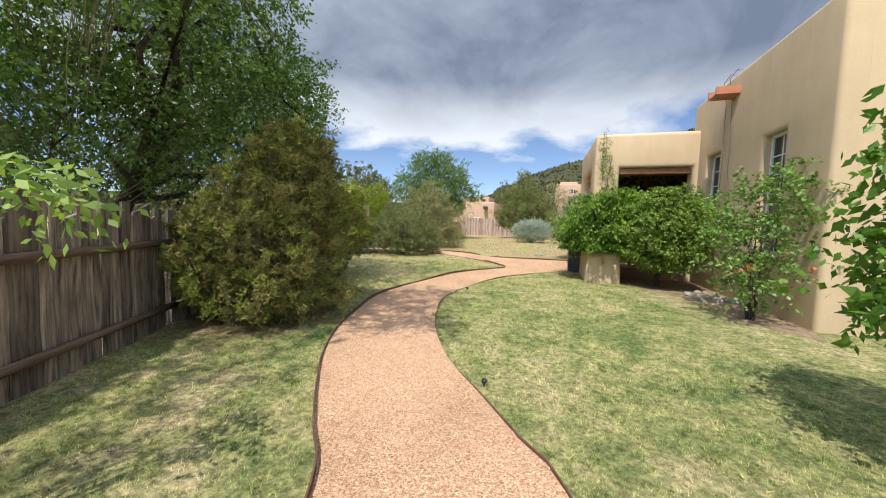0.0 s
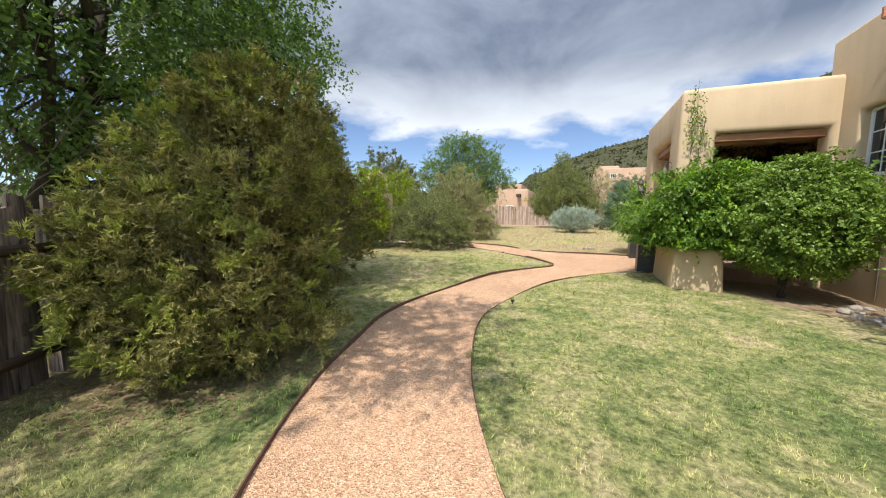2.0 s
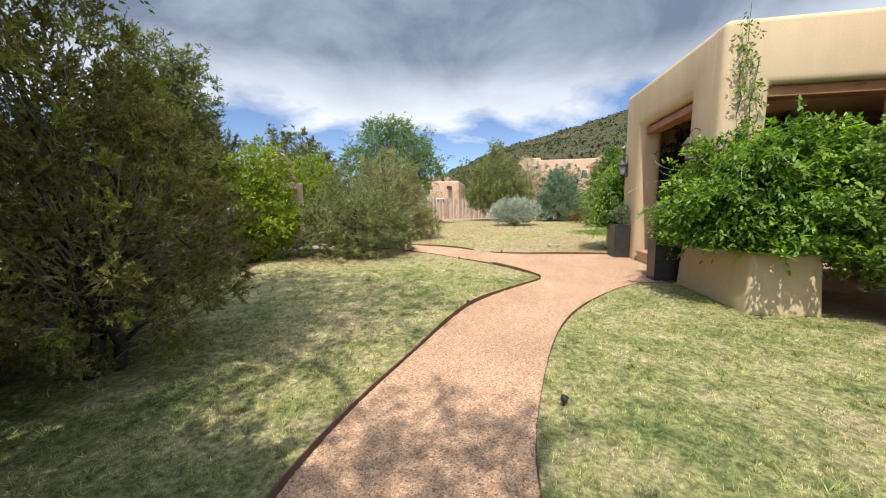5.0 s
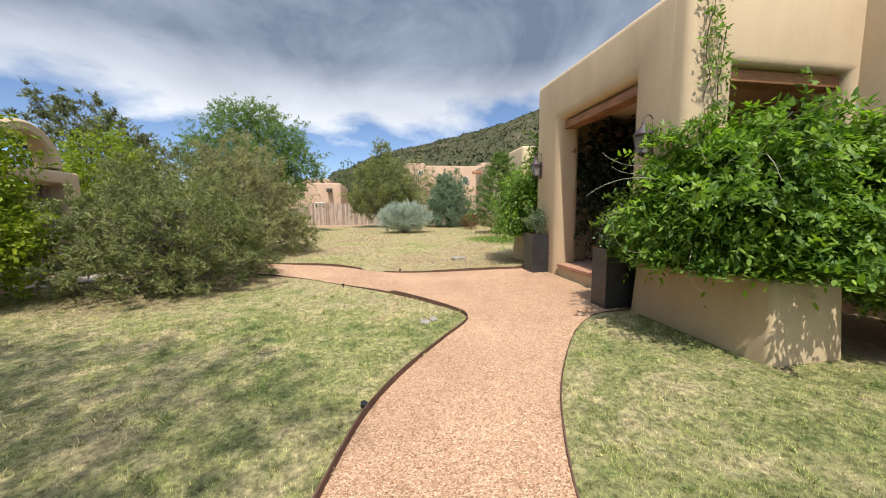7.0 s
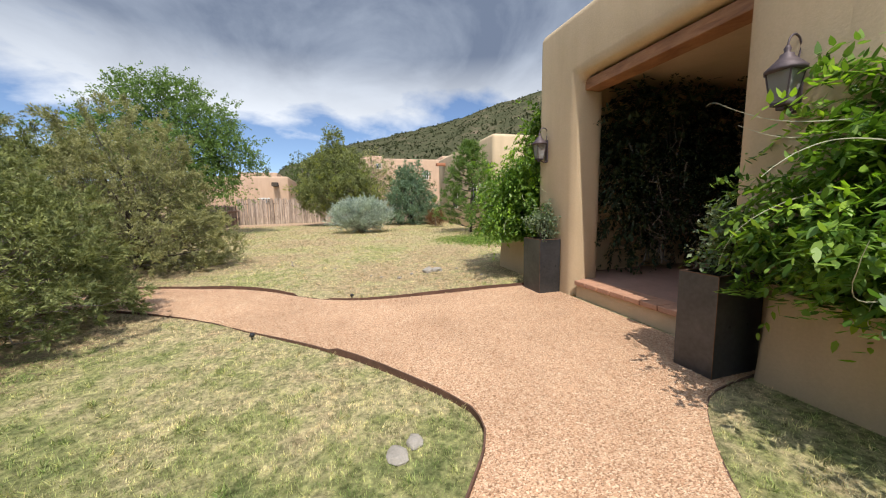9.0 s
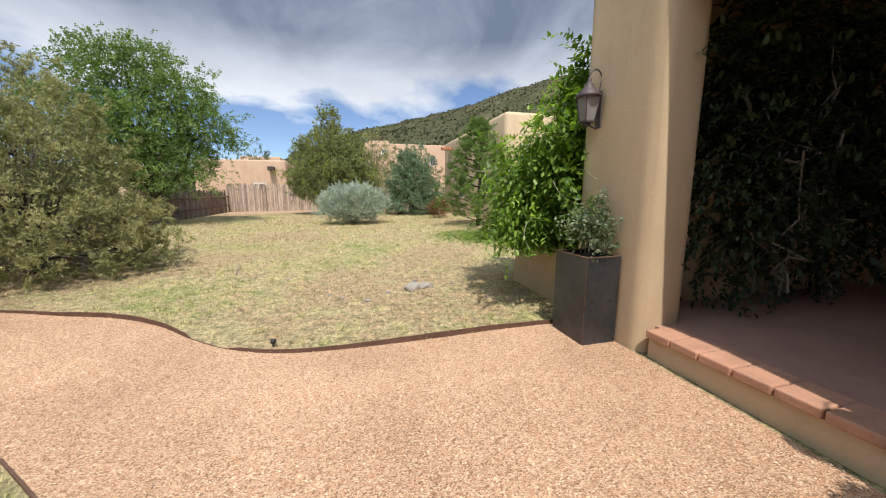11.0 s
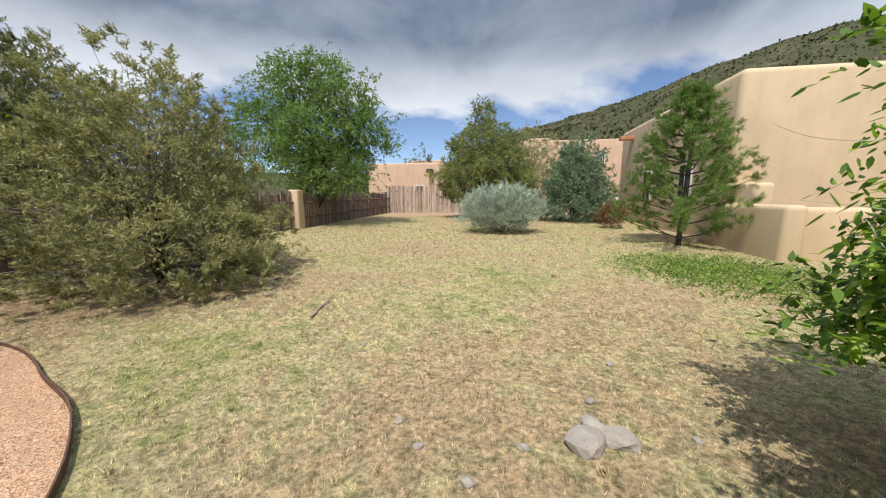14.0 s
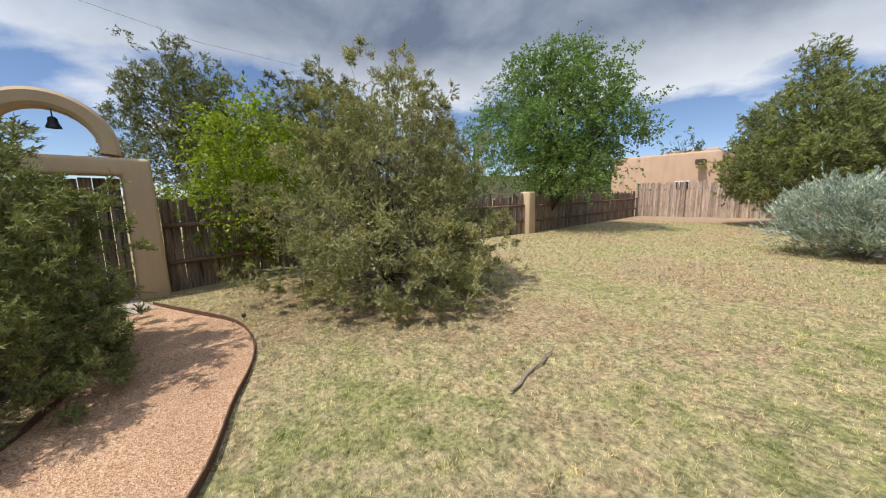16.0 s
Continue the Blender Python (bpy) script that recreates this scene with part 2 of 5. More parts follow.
def gravel_mat(chips):
    m, nt, p = mat("gravel_chip" if chips else "gravel_bed")
    geo = nt.nodes.new("ShaderNodeNewGeometry")
    pos = geo.outputs["Position"]
    if chips:
        src = geo.outputs["Random Per Island"]
    else:
        v = nt.nodes.new("ShaderNodeTexVoronoi")
        v.inputs["Scale"].default_value = 120
        link(nt, pos, v.inputs["Vector"])
        sp = nt.nodes.new("ShaderNodeSeparateColor"); link(nt, v.outputs["Color"], sp.inputs[0])
        src = sp.outputs[0]
        bump(nt, p, v.outputs["Distance"], 0.8, 0.012)
    c = col_ramp(nt, src, (0.0, (0.27, 0.155, 0.09)), (0.35, (0.51, 0.305, 0.185)), (0.75, (0.62, 0.405, 0.265)), (1.0, (0.70, 0.54, 0.38)))
    big = tex_noise(nt, pos, 0.9, 4, 0.6)
    c = mixed(nt, 0.8, c, col_ramp(nt, big, (0.32, (0.80, 0.76, 0.72)), (0.66, (1.08, 1.06, 1.04))), "MULTIPLY")
    link(nt, c, p.inputs["Base Color"])
    p.inputs["Roughness"].default_value = 0.9
    p.inputs["Specular IOR Level"].default_value = 0.2
    return m


def mountain_mat():
    m, nt, p = mat("scrub_slope")
    pos = coords(nt)
    n = tex_noise(nt, pos, 0.035, 6, 0.65)
    n2 = tex_noise(nt, pos, 0.16, 5, 0.7)
    c = col_ramp(nt, mixed(nt, 0.5, n, n2), (0.38, (0.050, 0.055, 0.030)), (0.54, (0.075, 0.074, 0.042)), (0.64, (0.15, 0.115, 0.08)), (0.74, (0.24, 0.19, 0.14)))
    link(nt, c, p.inputs["Base Color"])
    p.inputs["Roughness"].default_value = 1.0
    p.inputs["Specular IOR Level"].default_value = 0.0
    return m


def glass_mat():
    m, nt, p = mat("window_glass")
    p.inputs["Base Color"].default_value = (0.03, 0.035, 0.04, 1)
    p.inputs["Roughness"].default_value = 0.06
    p.inputs["Specular IOR Level"].default_value = 0.6
    return m


def frosted_mat():
    m, nt, p = mat("lantern_glass")
    p.inputs["Base Color"].default_value = (0.5, 0.48, 0.46, 1)
    p.inputs["Roughness"].default_value = 0.25
    p.inputs["Transmission Weight"].default_value = 0.6
    return m


STUCCO = stucco_mat("tan_stucco", (0.58, 0.44, 0.285))
STUCCO_PINK = stucco_mat("pink_stucco", (0.52, 0.355, 0.25))
PLANK = wood_mat("weathered_plank", (0.036, 0.027, 0.022), (0.40, 0.32, 0.26))
RAIL = wood_mat("weathered_brown_rail", (0.085, 0.048, 0.032), (0.26, 0.17, 0.12), axis=(0.6, 9, 9), rnd=False)
PLANK_PALE = wood_mat("pale_coyote_pole", (0.28, 0.22, 0.18), (0.56, 0.47, 0.40))
BEAM = wood_mat("stained_beam", (0.24, 0.105, 0.045), (0.42, 0.21, 0.10), 0.6, (1.5, 1.5, 9), False)
BARK = plain_mat("bark", (0.065, 0.05, 0.038), 0.95, 0, 0.5, 8, 0.8)
TWIG_PALE = plain_mat("pale_tendril", (0.42, 0.40, 0.28), 0.8)
RUST = plain_mat("rusted_steel_edging", (0.12, 0.062, 0.042), 0.8, 0.2, 0.4, 12)
STEEL = plain_mat("dark_rolled_steel", (0.085, 0.088, 0.095), 0.42, 0.75, 0.35, 3)
WELD = plain_mat("rust_seam", (0.15, 0.08, 0.05), 0.7, 0.3)
BLACK = plain_mat("black_fitting", (0.015, 0.015, 0.016), 0.5)
SOILM = plain_mat("potting_soil", (0.055, 0.04, 0.03), 0.95, 0, 0.4, 20, 0.8)
MULCH = plain_mat("bark_mulch", (0.25, 0.18, 0.11), 0.95, 0, 0.5, 14, 1.0)
BARE = plain_mat("bare_reddish_soil", (0.36, 0.235, 0.145), 0.95, 0, 0.35, 5, 0.8)
NEEDLES = plain_mat("fallen_needles", (0.27, 0.175, 0.105), 0.95, 0, 0.45, 18, 1.0)
TILE = plain_mat("clay_paver", (0.43, 0.23, 0.145), 0.75, 0, 0.25, 5, 0.3)
PAVE = plain_mat("portal_paving", (0.34, 0.20, 0.15), 0.8, 0, 0.2, 2, 0.2)
CONCRETE = plain_mat("concrete_slab", (0.45, 0.38, 0.31), 0.9, 0, 0.2, 4, 0.3)
LANTERN = plain_mat("aged_purple_iron", (0.085, 0.062, 0.066), 0.6, 0.4, 0.3, 20)
FRAME = plain_mat("white_window_frame", (0.70, 0.70, 0.68), 0.5, 0, 0.05)
ROCK = plain_mat("pale_rock", (0.30, 0.265, 0.225), 0.9, 0, 0.3, 9, 0.6)
COPPER = plain_mat("canale_wood", (0.42, 0.17, 0.085), 0.7, 0, 0.2, 6)
CABLE = plain_mat("grey_cable", (0.12, 0.105, 0.09), 0.7)
GLASS, FROST = glass_mat(), frosted_mat()
GROUND, BLADE, GRAVEL, CHIP = ground_mat(), blade_mat(), gravel_mat(False), gravel_mat(True)
MOUNTAIN = mountain_mat()
JUNIPER = leaf_mat("juniper_foliage", (0.09, 0.097, 0.036), (0.4, 0.36, 0.135), 0.7, 0.2, 0.15, tuft=11.0)
PINYON_GREEN = leaf_mat("green_pinyon_foliage", (0.105, 0.132, 0.055), (0.37, 0.395, 0.17), 0.7, 0.2, 0.15, tuft=11.0)
PINYON_DARK = leaf_mat("dark_pinyon_foliage", (0.085, 0.10, 0.048), (0.29, 0.30, 0.15), 0.7, 0.2, 0.15, tuft=7.0)
JUNIPER_TIP = leaf_mat("juniper_tips", (0.17, 0.2, 0.045), (0.4, 0.42, 0.11), 0.7, 0.25, 0.15, tuft=11.0)
PINYON = leaf_mat("pinyon_foliage", (0.15, 0.16, 0.075), (0.49, 0.475, 0.245), 0.7, 0.2, 0.15, tuft=11.0)
FARGREEN = leaf_mat("far_tree_foliage", (0.061, 0.091, 0.037), (0.154, 0.194, 0.072), 0.8, 0.2, 0.1, tuft=2.5)
SCRUB = leaf_mat("hill_scrub_foliage", (0.038, 0.046, 0.024), (0.085, 0.092, 0.045), 0.9, 0.1, 0.05)
ELM = leaf_mat("elm_leaves", (0.07, 0.13, 0.042), (0.235, 0.34, 0.12), 0.5, 0.45)
ELM_BRIGHT = leaf_mat("bright_elm_leaves", (0.085, 0.15, 0.042), (0.235, 0.335, 0.105), 0.5, 0.4)
LIME = leaf_mat("yellow_green_leaves", (0.167, 0.233, 0.020), (0.353, 0.407, 0.042), 0.5, 0.45)
WISTERIA = leaf_mat("wisteria_leaves", (0.066, 0.145, 0.025), (0.255, 0.385, 0.07), 0.45, 0.4)
ROUND = leaf_mat("round_shrub_leaves", (0.101, 0.178, 0.032), (0.270, 0.370, 0.079), 0.42, 0.35)
ROSE = leaf_mat("rose_leaves", (0.093, 0.178, 0.040), (0.255, 0.374, 0.108), 0.45, 0.35)
WISTERIA_TIP = leaf_mat("young_wisteria_leaves", (0.20, 0.36, 0.03), (0.36, 0.50, 0.07), 0.45, 0.45)
HIP = plain_mat("orange_hip", (0.34, 0.12, 0.04), 0.5)
LILAC = leaf_mat("lilac_leaves", (0.073, 0.168, 0.023), (0.177, 0.325, 0.063), 0.4, 0.4)
SAGE = leaf_mat("sage_leaves", (0.27, 0.33, 0.28), (0.53, 0.6, 0.54), 0.8, 0.15, 0.1)
BLUEJ = leaf_mat("blue_juniper_foliage", (0.102, 0.162, 0.093), (0.255, 0.357, 0.246), 0.7, 0.2, 0.15, tuft=11.0)
PINE = leaf_mat("pine_needles", (0.076, 0.145, 0.031), (0.221, 0.323, 0.076), 0.6, 0.25)
RUSSET = leaf_mat("russet_shrub_leaves", (0.12, 0.06, 0.03), (0.25, 0.13, 0.06), 0.7, 0.25)
DEADTWIG = plain_mat("bare_twig", (0.23, 0.19, 0.155), 0.9)
PALE_LEAF = leaf_mat("pale_broad_leaves", (0.17, 0.27, 0.06), (0.36, 0.46, 0.15), 0.4, 0.4)
# Porch shade is put into this leaf colour, far darker than the other leaves.
PORCH_SHADE_LEAF = leaf_mat("shade_darkened_leaves", (0.022, 0.036, 0.016), (0.055, 0.075, 0.03), 0.6, 0.15)
GREYLEAF = leaf_mat("potted_grey_leaves", (0.10, 0.15, 0.08), (0.27, 0.32, 0.20), 0.6, 0.3)


# ---- mesh helpers ----
def gz(x, y):
    """Height of the gently rising ground."""
    return 0.05 + 0.012 * y


def part(name, bm, material, parent=None, label="", smooth=False):
    me = bpy.data.meshes.new(name)
    if smooth:
        for f in bm.faces:
            f.smooth = True
    bm.to_mesh(me)
    bm.free()
    me.materials.append(material)
    ob = new(name, me)
    if parent is not None:
        ob.parent = parent
    if label:
        tagged(ob, label)
    return ob


def thing(name, label, category, at=(0, 0, 0), group="", kind="", rz=0.0):
    ob = new(name)
    ob.empty_display_size = 0.1
    ob.matrix_basis = pose(*at, 0, 0, rz)
    return tagged(ob, label, category, group, kind)


def box(bm, x0, x1, y0, y1, z0, z1, bev=0.0, seg=2, taper=0.0):
    r = bmesh.ops.create_cube(bm, size=1.0)
    vs = r["verts"]
    for v in vs:
        top = v.co.z > 0
        k = taper if top else 0.0
        v.co = Vector(((x0 + k if v.co.x < 0 else x1 - k), (y0 + k if v.co.y < 0 else y1 - k), z1 if top else z0))
    if bev:
        es = list({e for v in vs for e in v.link_edges})
        bmesh.ops.bevel(bm, geom=es, offset=bev, segments=seg, profile=0.5, affect="EDGES", clamp_overlap=True)
    return bm


def boxed(*a, **k):
    return box(bmesh.new(), *a, **k)


def slab(outline, axis, lo, hi, bev=0.0, seg=4):
    """A wall from its outline (pairs in the wall's plane), thick from lo to hi along axis, with rounded edges."""
    bm = bmesh.new()

    def at(a, b, d):
        return (d, a, b) if axis == "x" else (a, d, b) if axis == "y" else (a, b, d)
    vs = [bm.verts.new(at(a, b, lo)) for a, b in outline]
    f = bm.faces.new(vs)
    r = bmesh.ops.extrude_face_region(bm, geom=[f])
    d = Vector(at(0, 0, hi - lo))
    bmesh.ops.translate(bm, verts=[g for g in r["geom"] if isinstance(g, bmesh.types.BMVert)], vec=d)
    bmesh.ops.recalc_face_normals(bm, faces=bm.faces)
    if bev:
        bmesh.ops.bevel(bm, geom=list(bm.edges), offset=bev, segments=seg, profile=0.5, affect="EDGES", clamp_overlap=True)
    return bm


def soft_smooth(ob, angle=35):
    for f in ob.data.polygons:
        f.use_smooth = True
    ob.data.set_sharp_from_angle(angle=radians(angle))
    return ob


def tube(bm, pts, radii, sides=6):
    rings = []
    n = len(pts)
    pts = [Vector(p) for p in pts]
    for i, p in enumerate(pts):
        d = (pts[min(i + 1, n - 1)] - pts[max(i - 1, 0)]).normalized()
        a = d.orthogonal().normalized()
        b = d.cross(a)
        rings.append([bm.verts.new(p + (a * math.cos(t) + b * math.sin(t)) * radii[i]) for t in (2 * math.pi * k / sides for k in range(sides))])
    for r0, r1 in zip(rings, rings[1:]):
        # line the second ring up with the first
        off = min(range(sides), key=lambda o: (r0[0].co - r1[o].co).length)
        for k in range(sides):
            bm.faces.new((r0[k], r0[(k + 1) % sides], r1[(k + 1 + off) % sides], r1[(k + off) % sides]))
    bm.faces.new(rings[0][::-1]); bm.faces.new(rings[-1])
    return bm


def wavy(a, b, n, amp, rng, sag=0.0):
    a, b = Vector(a), Vector(b)
    out = []
    for i in range(n + 1):
        t = i / n
        w = math.sin(math.pi * t)
        out.append(a.lerp(b, t) + Vector((rng.uniform(-amp, amp), rng.uniform(-amp, amp), rng.uniform(-amp, amp) - sag)) * w)
    return out


def mesh_np(name, verts, faces, material, parent=None, label=""):
    """A mesh from arrays: faces all with the same number of corners."""
    me = bpy.data.meshes.new(name)
    nf, k = faces.shape
    me.vertices.add(len(verts)); me.vertices.foreach_set("co", verts.astype(np.float32).ravel())
    me.loops.add(nf * k); me.loops.foreach_set("vertex_index", faces.astype(np.int32).ravel())
    me.polygons.add(nf)
    me.polygons.foreach_set("loop_start", np.arange(0, nf * k, k, dtype=np.int32))
    me.update(calc_edges=True)
    me.materials.append(material)
    ob = new(name, me)
    if parent is not None:
        ob.parent = parent
    if label:
        tagged(ob, label)
    return ob


def unit(v):
    return v / np.maximum(np.linalg.norm(v, axis=-1, keepdims=True), 1e-9)


def leaves(P, D, rng, n=20, length=0.2, ll=0.05, lw=0.012, spread=0.7, droop=0.0, jitter=0.02, flat=0.0, needle=False, full=False):
    """Leaf blades along short twigs that start at P and run along D: arrays of corners and faces."""
    N = len(P)
    t = (np.arange(n)[None, :] + rng.random((N, n))) / n
    L = length * (0.65 + 0.7 * rng.random((N, 1)))
    base = P[:, None, :] + D[:, None, :] * (t * L)[..., None]
    base[..., 2] -= droop * L * t ** 2
    base += rng.normal(0, jitter, base.shape)
    rnd = rng.normal(size=(N, n, 3))
    perp = unit(rnd - (rnd * D[:, None, :]).sum(-1, keepdims=True) * D[:, None, :])
    d = unit(D[:, None, :] * math.cos(spread) + perp * math.sin(spread) - np.array([0, 0, droop * 0.6]))
    r2 = rng.normal(size=(N, n, 3)) * (1 - flat) + np.array([0, 0, 1.0]) * flat * 2
    s = unit(np.cross(d, r2))
    k = (0.7 + 0.6 * rng.random((N, n)))[..., None]
    if needle:
        V = np.stack([base - s * lw * k, base + s * lw * k, base + d * ll * k], axis=2).reshape(-1, 3)
        return V, np.arange(len(V)).reshape(-1, 3)
    if full:
        # a rounded blade: widest below the middle, with a drawn-out tip
        cor = [base + d * (ll * q) * k + s * (lw * w) * k for q, w in ((0, 0), (0.25, 0.9), (0.62, 0.75), (1, 0), (0.62, -0.75), (0.25, -0.9))]
        V = np.stack(cor, axis=2).reshape(-1, 3)
        return V, np.arange(len(V)).reshape(-1, 6)
    a = base
    mid = base + d * (ll * 0.45) * k
    b = mid + s * lw * k
    c = base + d * ll * k
    e = mid - s * lw * k
    V = np.stack([a, b, c, e], axis=2).reshape(-1, 3)
    F = np.arange(len(V)).reshape(-1, 4)
    return V, F


def crown_points(lobes, n, rng, shell=0.25, up=0.5, out=1.0, jit=0.35, rough=0.16):
    """Places and directions of twigs on the uneven outside of a crown that is made of lobes (x, y, z, rx, ry, rz)."""
    lobes = np.array(lobes, float)
    w = (lobes[:, 3] * lobes[:, 4] * lobes[:, 5]) ** (2 / 3)
    idx = rng.choice(len(lobes), n * 2, p=w / w.sum())
    u = unit(rng.normal(size=(n * 2, 3)))
    waves = rng.normal(size=(7, 3)) * 3.2
    ph = rng.random(7) * 6.28
    lump = 1 + rough * np.sin((u @ waves.T) * 1.6 + ph + idx[:, None]).sum(1) / 2.2
    r = lump * (1 - shell * rng.random(n * 2) ** 1.5)
    p = lobes[idx, :3] + u * lobes[idx, 3:] * r[:, None]
    q = (p[:, None, :] - lobes[None, :, :3]) / lobes[None, :, 3:]
    inside = (np.linalg.norm(q, axis=2) < 0.72)
    inside[np.arange(n * 2), idx] = False
    keep = ~inside.any(1)
    p, u = p[keep][:n], u[keep][:n]
    d = unit(u * out + np.array([0, 0, up]) + rng.normal(size=u.shape) * jit)
    return p, d


def clumps(main, k, size, rng):
    """More, smaller lobes that sit on the main ones, for an uneven outline."""
    res = [tuple(m) for m in main]
    for _ in range(k):
        m = main[rng.integers(len(main))]
        u = unit(rng.normal(size=3))
        s = size * (0.6 + 0.8 * rng.random())
        c = np.array(m[:3]) + u * np.array(m[3:]) * (0.62 + 0.25 * rng.random())
        res.append((c[0], c[1], max(c[2], s * 0.8), s * np.mean(m[3:]), s * np.mean(m[3:]), s * np.mean(m[3:]) * 0.9))
    return res


def plant(name, label, category, at, lobes, material, seed, twigs=1500, stem=0.06, stems=1, bark=None, limbs=10, clump=(14, 0.3),
          tips=None, inner=0.35, group="", crown_label="", shape=None, leaf=None, rz=0.0, cluster=1, fan=0.5, bare=0, fit=0.88, scatter=0.05, spray=None):
    """A tree or shrub: an empty at its foot, with trunk and limbs, and a crown of leafy twigs. lobes are relative to the foot."""
    rng = np.random.default_rng(seed)
    rr = random.Random(seed)
    th = thing(name, label, category, at, group, rz=rz)
    lobes = [(*l[:3], *[r * fit for r in l[3:]]) for l in lobes]
    bm = bmesh.new()
    full = clumps(lobes, clump[0], clump[1], rng)
    top = max(l[2] for l in lobes)
    zs = sorted(lobes, key=lambda l: l[2])
    for s in range(stems):
        a = 6.283 * s / max(stems, 1) + rr.random()
        foot = (math.cos(a) * stem * 1.5 * (stems > 1), math.sin(a) * stem * 1.5 * (stems > 1), -0.05)
        tgt = lobes[s % len(lobes)] if stems > 1 else zs[-1]
        pts = wavy(foot, (tgt[0], tgt[1], tgt[2]), 5, 0.06 * top, rr)
        tube(bm, pts, [stem * (1 - 0.75 * i / 5) for i in range(6)], 7)
        for _ in range(limbs // stems + 1):
            l = full[rr.randrange(len(full))]
            j = rr.randint(1, 4)
            tube(bm, wavy(pts[j], (l[0], l[1], max(l[2], 0.1)), 4, 0.05 * top, rr), [stem * 0.45 * (1 - 0.8 * i / 4) for i in range(5)], 5)
    part("trunk", bm, bark or BARK, th, smooth=True)
    tb = bmesh.new()
    kw = dict(shell=0.3, up=0.5, out=1.0, jit=0.35, rough=0.16)
    kw.update(shape or {})
    lk = dict(n=20, length=0.2, ll=0.05, lw=0.012)
    lk.update(leaf or {})
    if spray:
        # boughs: tufts strung along short branches, with gaps of shade between one bough and the next
        k, reach, wide = spray
        P, D = crown_points(full, twigs // (cluster * k), rng, **kw)
        u = (np.arange(k)[None, :] + rng.random((len(P), k))) / k
        size = (0.6 + 0.8 * rng.random((len(P), 1)))
        Q = P[:, None, :] + D[:, None, :] * ((u - 0.6) * reach * size)[..., None]
        Q += rng.normal(0, 1, Q.shape) * (wide * size * (1.15 - 0.75 * u))[..., None]
        D = unit(np.repeat(D, k, 0) + rng.normal(0, 0.3, (len(P) * k, 3)))
        P = Q.reshape(-1, 3)
    else:
        P, D = crown_points(full, twigs // cluster, rng, **kw)
    for q in P[rng.permutation(len(P))[:bare]]:
        foot = Vector((q[0] * 0.25, q[1] * 0.25, max(0.1, q[2] * 0.55)))
        tube(tb, wavy(foot, q * 0.97, 4, 0.09, rr), [0.008, 0.007, 0.006, 0.0045, 0.003], 3)
    if cluster > 1:
        P = np.repeat(P, cluster, 0) + rng.normal(0, scatter, (len(P) * cluster, 3))
        D = unit(np.repeat(D, cluster, 0) + rng.normal(0, fan, (len(P), 3)))
    ok = P[:, 2] > 0.03
    V, F = leaves(P[ok], D[ok], rng, **lk)
    if inner:
        kin = dict(kw); kin.update(shell=0.75)
        P2, D2 = crown_points(lobes, int(twigs * inner), rng, **kin)
        P2 = P2[P2[:, 2] > 0.05]; D2 = D2[:len(P2)]
        c = np.mean([l[:3] for l in lobes], axis=0)
        V2, F2 = leaves(c + (P2 - c) * (0.78 if spray else 0.86), D2, rng, **dict(lk, n=max(4, lk["n"] // 2), lw=lk["lw"] * (1.7 if lk.get("needle") else 1.1), ll=lk["ll"] * 1.2))
        F = np.concatenate([F, F2 + len(V)]); V = np.concatenate([V, V2])
    V[:, 2] = np.maximum(V[:, 2], 0.01)
    mesh_np("crown", V, F, material, th, crown_label)
    if bare:
        tagged(part("bare_twig", tb, DEADTWIG, th, "thin grey bare twigs inside the crown"), kind="stuff")
    else:
        tb.free()
    if tips:
        m2, frac = tips
        P3, D3 = crown_points(full, int(twigs * frac), rng, **dict(kw, shell=0.05))
        P3, D3 = P3[P3[:, 2] > 0.1], D3[P3[:, 2] > 0.1]
        P3 = np.repeat(P3, cluster, 0) + rng.normal(0, scatter, (len(P3) * cluster, 3))
        D3 = unit(np.repeat(D3, cluster, 0) + rng.normal(0, fan, (len(P3), 3)))
        V3, F3 = leaves(P3, D3, rng, **lk)
        tagged(mesh_np("young_growth", V3, F3, m2, th, "yellower young growth at the tips"), kind="stuff")
    return th


# ---- ground, path ----
EDGE_WEST = [(-0.25, -2.5), (-0.75, 0.3), (-1.13, 1.45), (-1.5, 1.95), (-1.85, 2.45), (-2.25, 3.1), (-2.62, 3.95), (-2.88, 4.95), (-3.03, 5.6),
             (-3.05, 6.25), (-2.97, 6.9), (-2.79, 7.75), (-2.58, 8.7), (-2.38, 9.35), (-2.05, 9.95), (-1.6, 10.6), (-1.3, 11.0), (-1.22, 11.25),
             (-1.32, 11.55), (-1.85, 12.3), (-2.4, 12.9), (-3.1, 13.55), (-3.75, 14.15), (-4.7, 14.78), (-5.3, 15.05), (-6.0, 15.2), (-7.0, 15.1), (-8.4, 14.5)]
EDGE_NORTH = [(-8.3, 15.75), (-7.8, 15.95), (-7.13, 16.24), (-6.6, 16.47), (-6.05, 16.55), (-5.45, 16.48), (-5.0, 16.34), (-4.5, 16.12), (-3.8, 15.85),
              (-3.2, 15.45), (-2.72, 14.98), (-2.32, 14.66), (-1.9, 14.46), (-1.4, 14.38), (-0.5, 14.38), (0.2, 14.42), (0.92, 14.42)]
EDGE_EAST = [(1.05, -2.5), (0.55, 0.7), (0.17, 1.89), (-0.1, 2.26), (-0.45, 2.75), (-0.95, 3.45), (-1.38, 4.37), (-1.63, 5.2), (-1.77, 5.9), (-1.79, 6.5),
             (-1.7, 7.12), (-1.52, 7.9), (-1.3, 8.6), (-0.98, 9.28), (-0.62, 9.85), (-0.2, 10.42), (0.15, 10.78), (0.45, 11.0), (0.75, 11.08), (1.2, 11.12)]


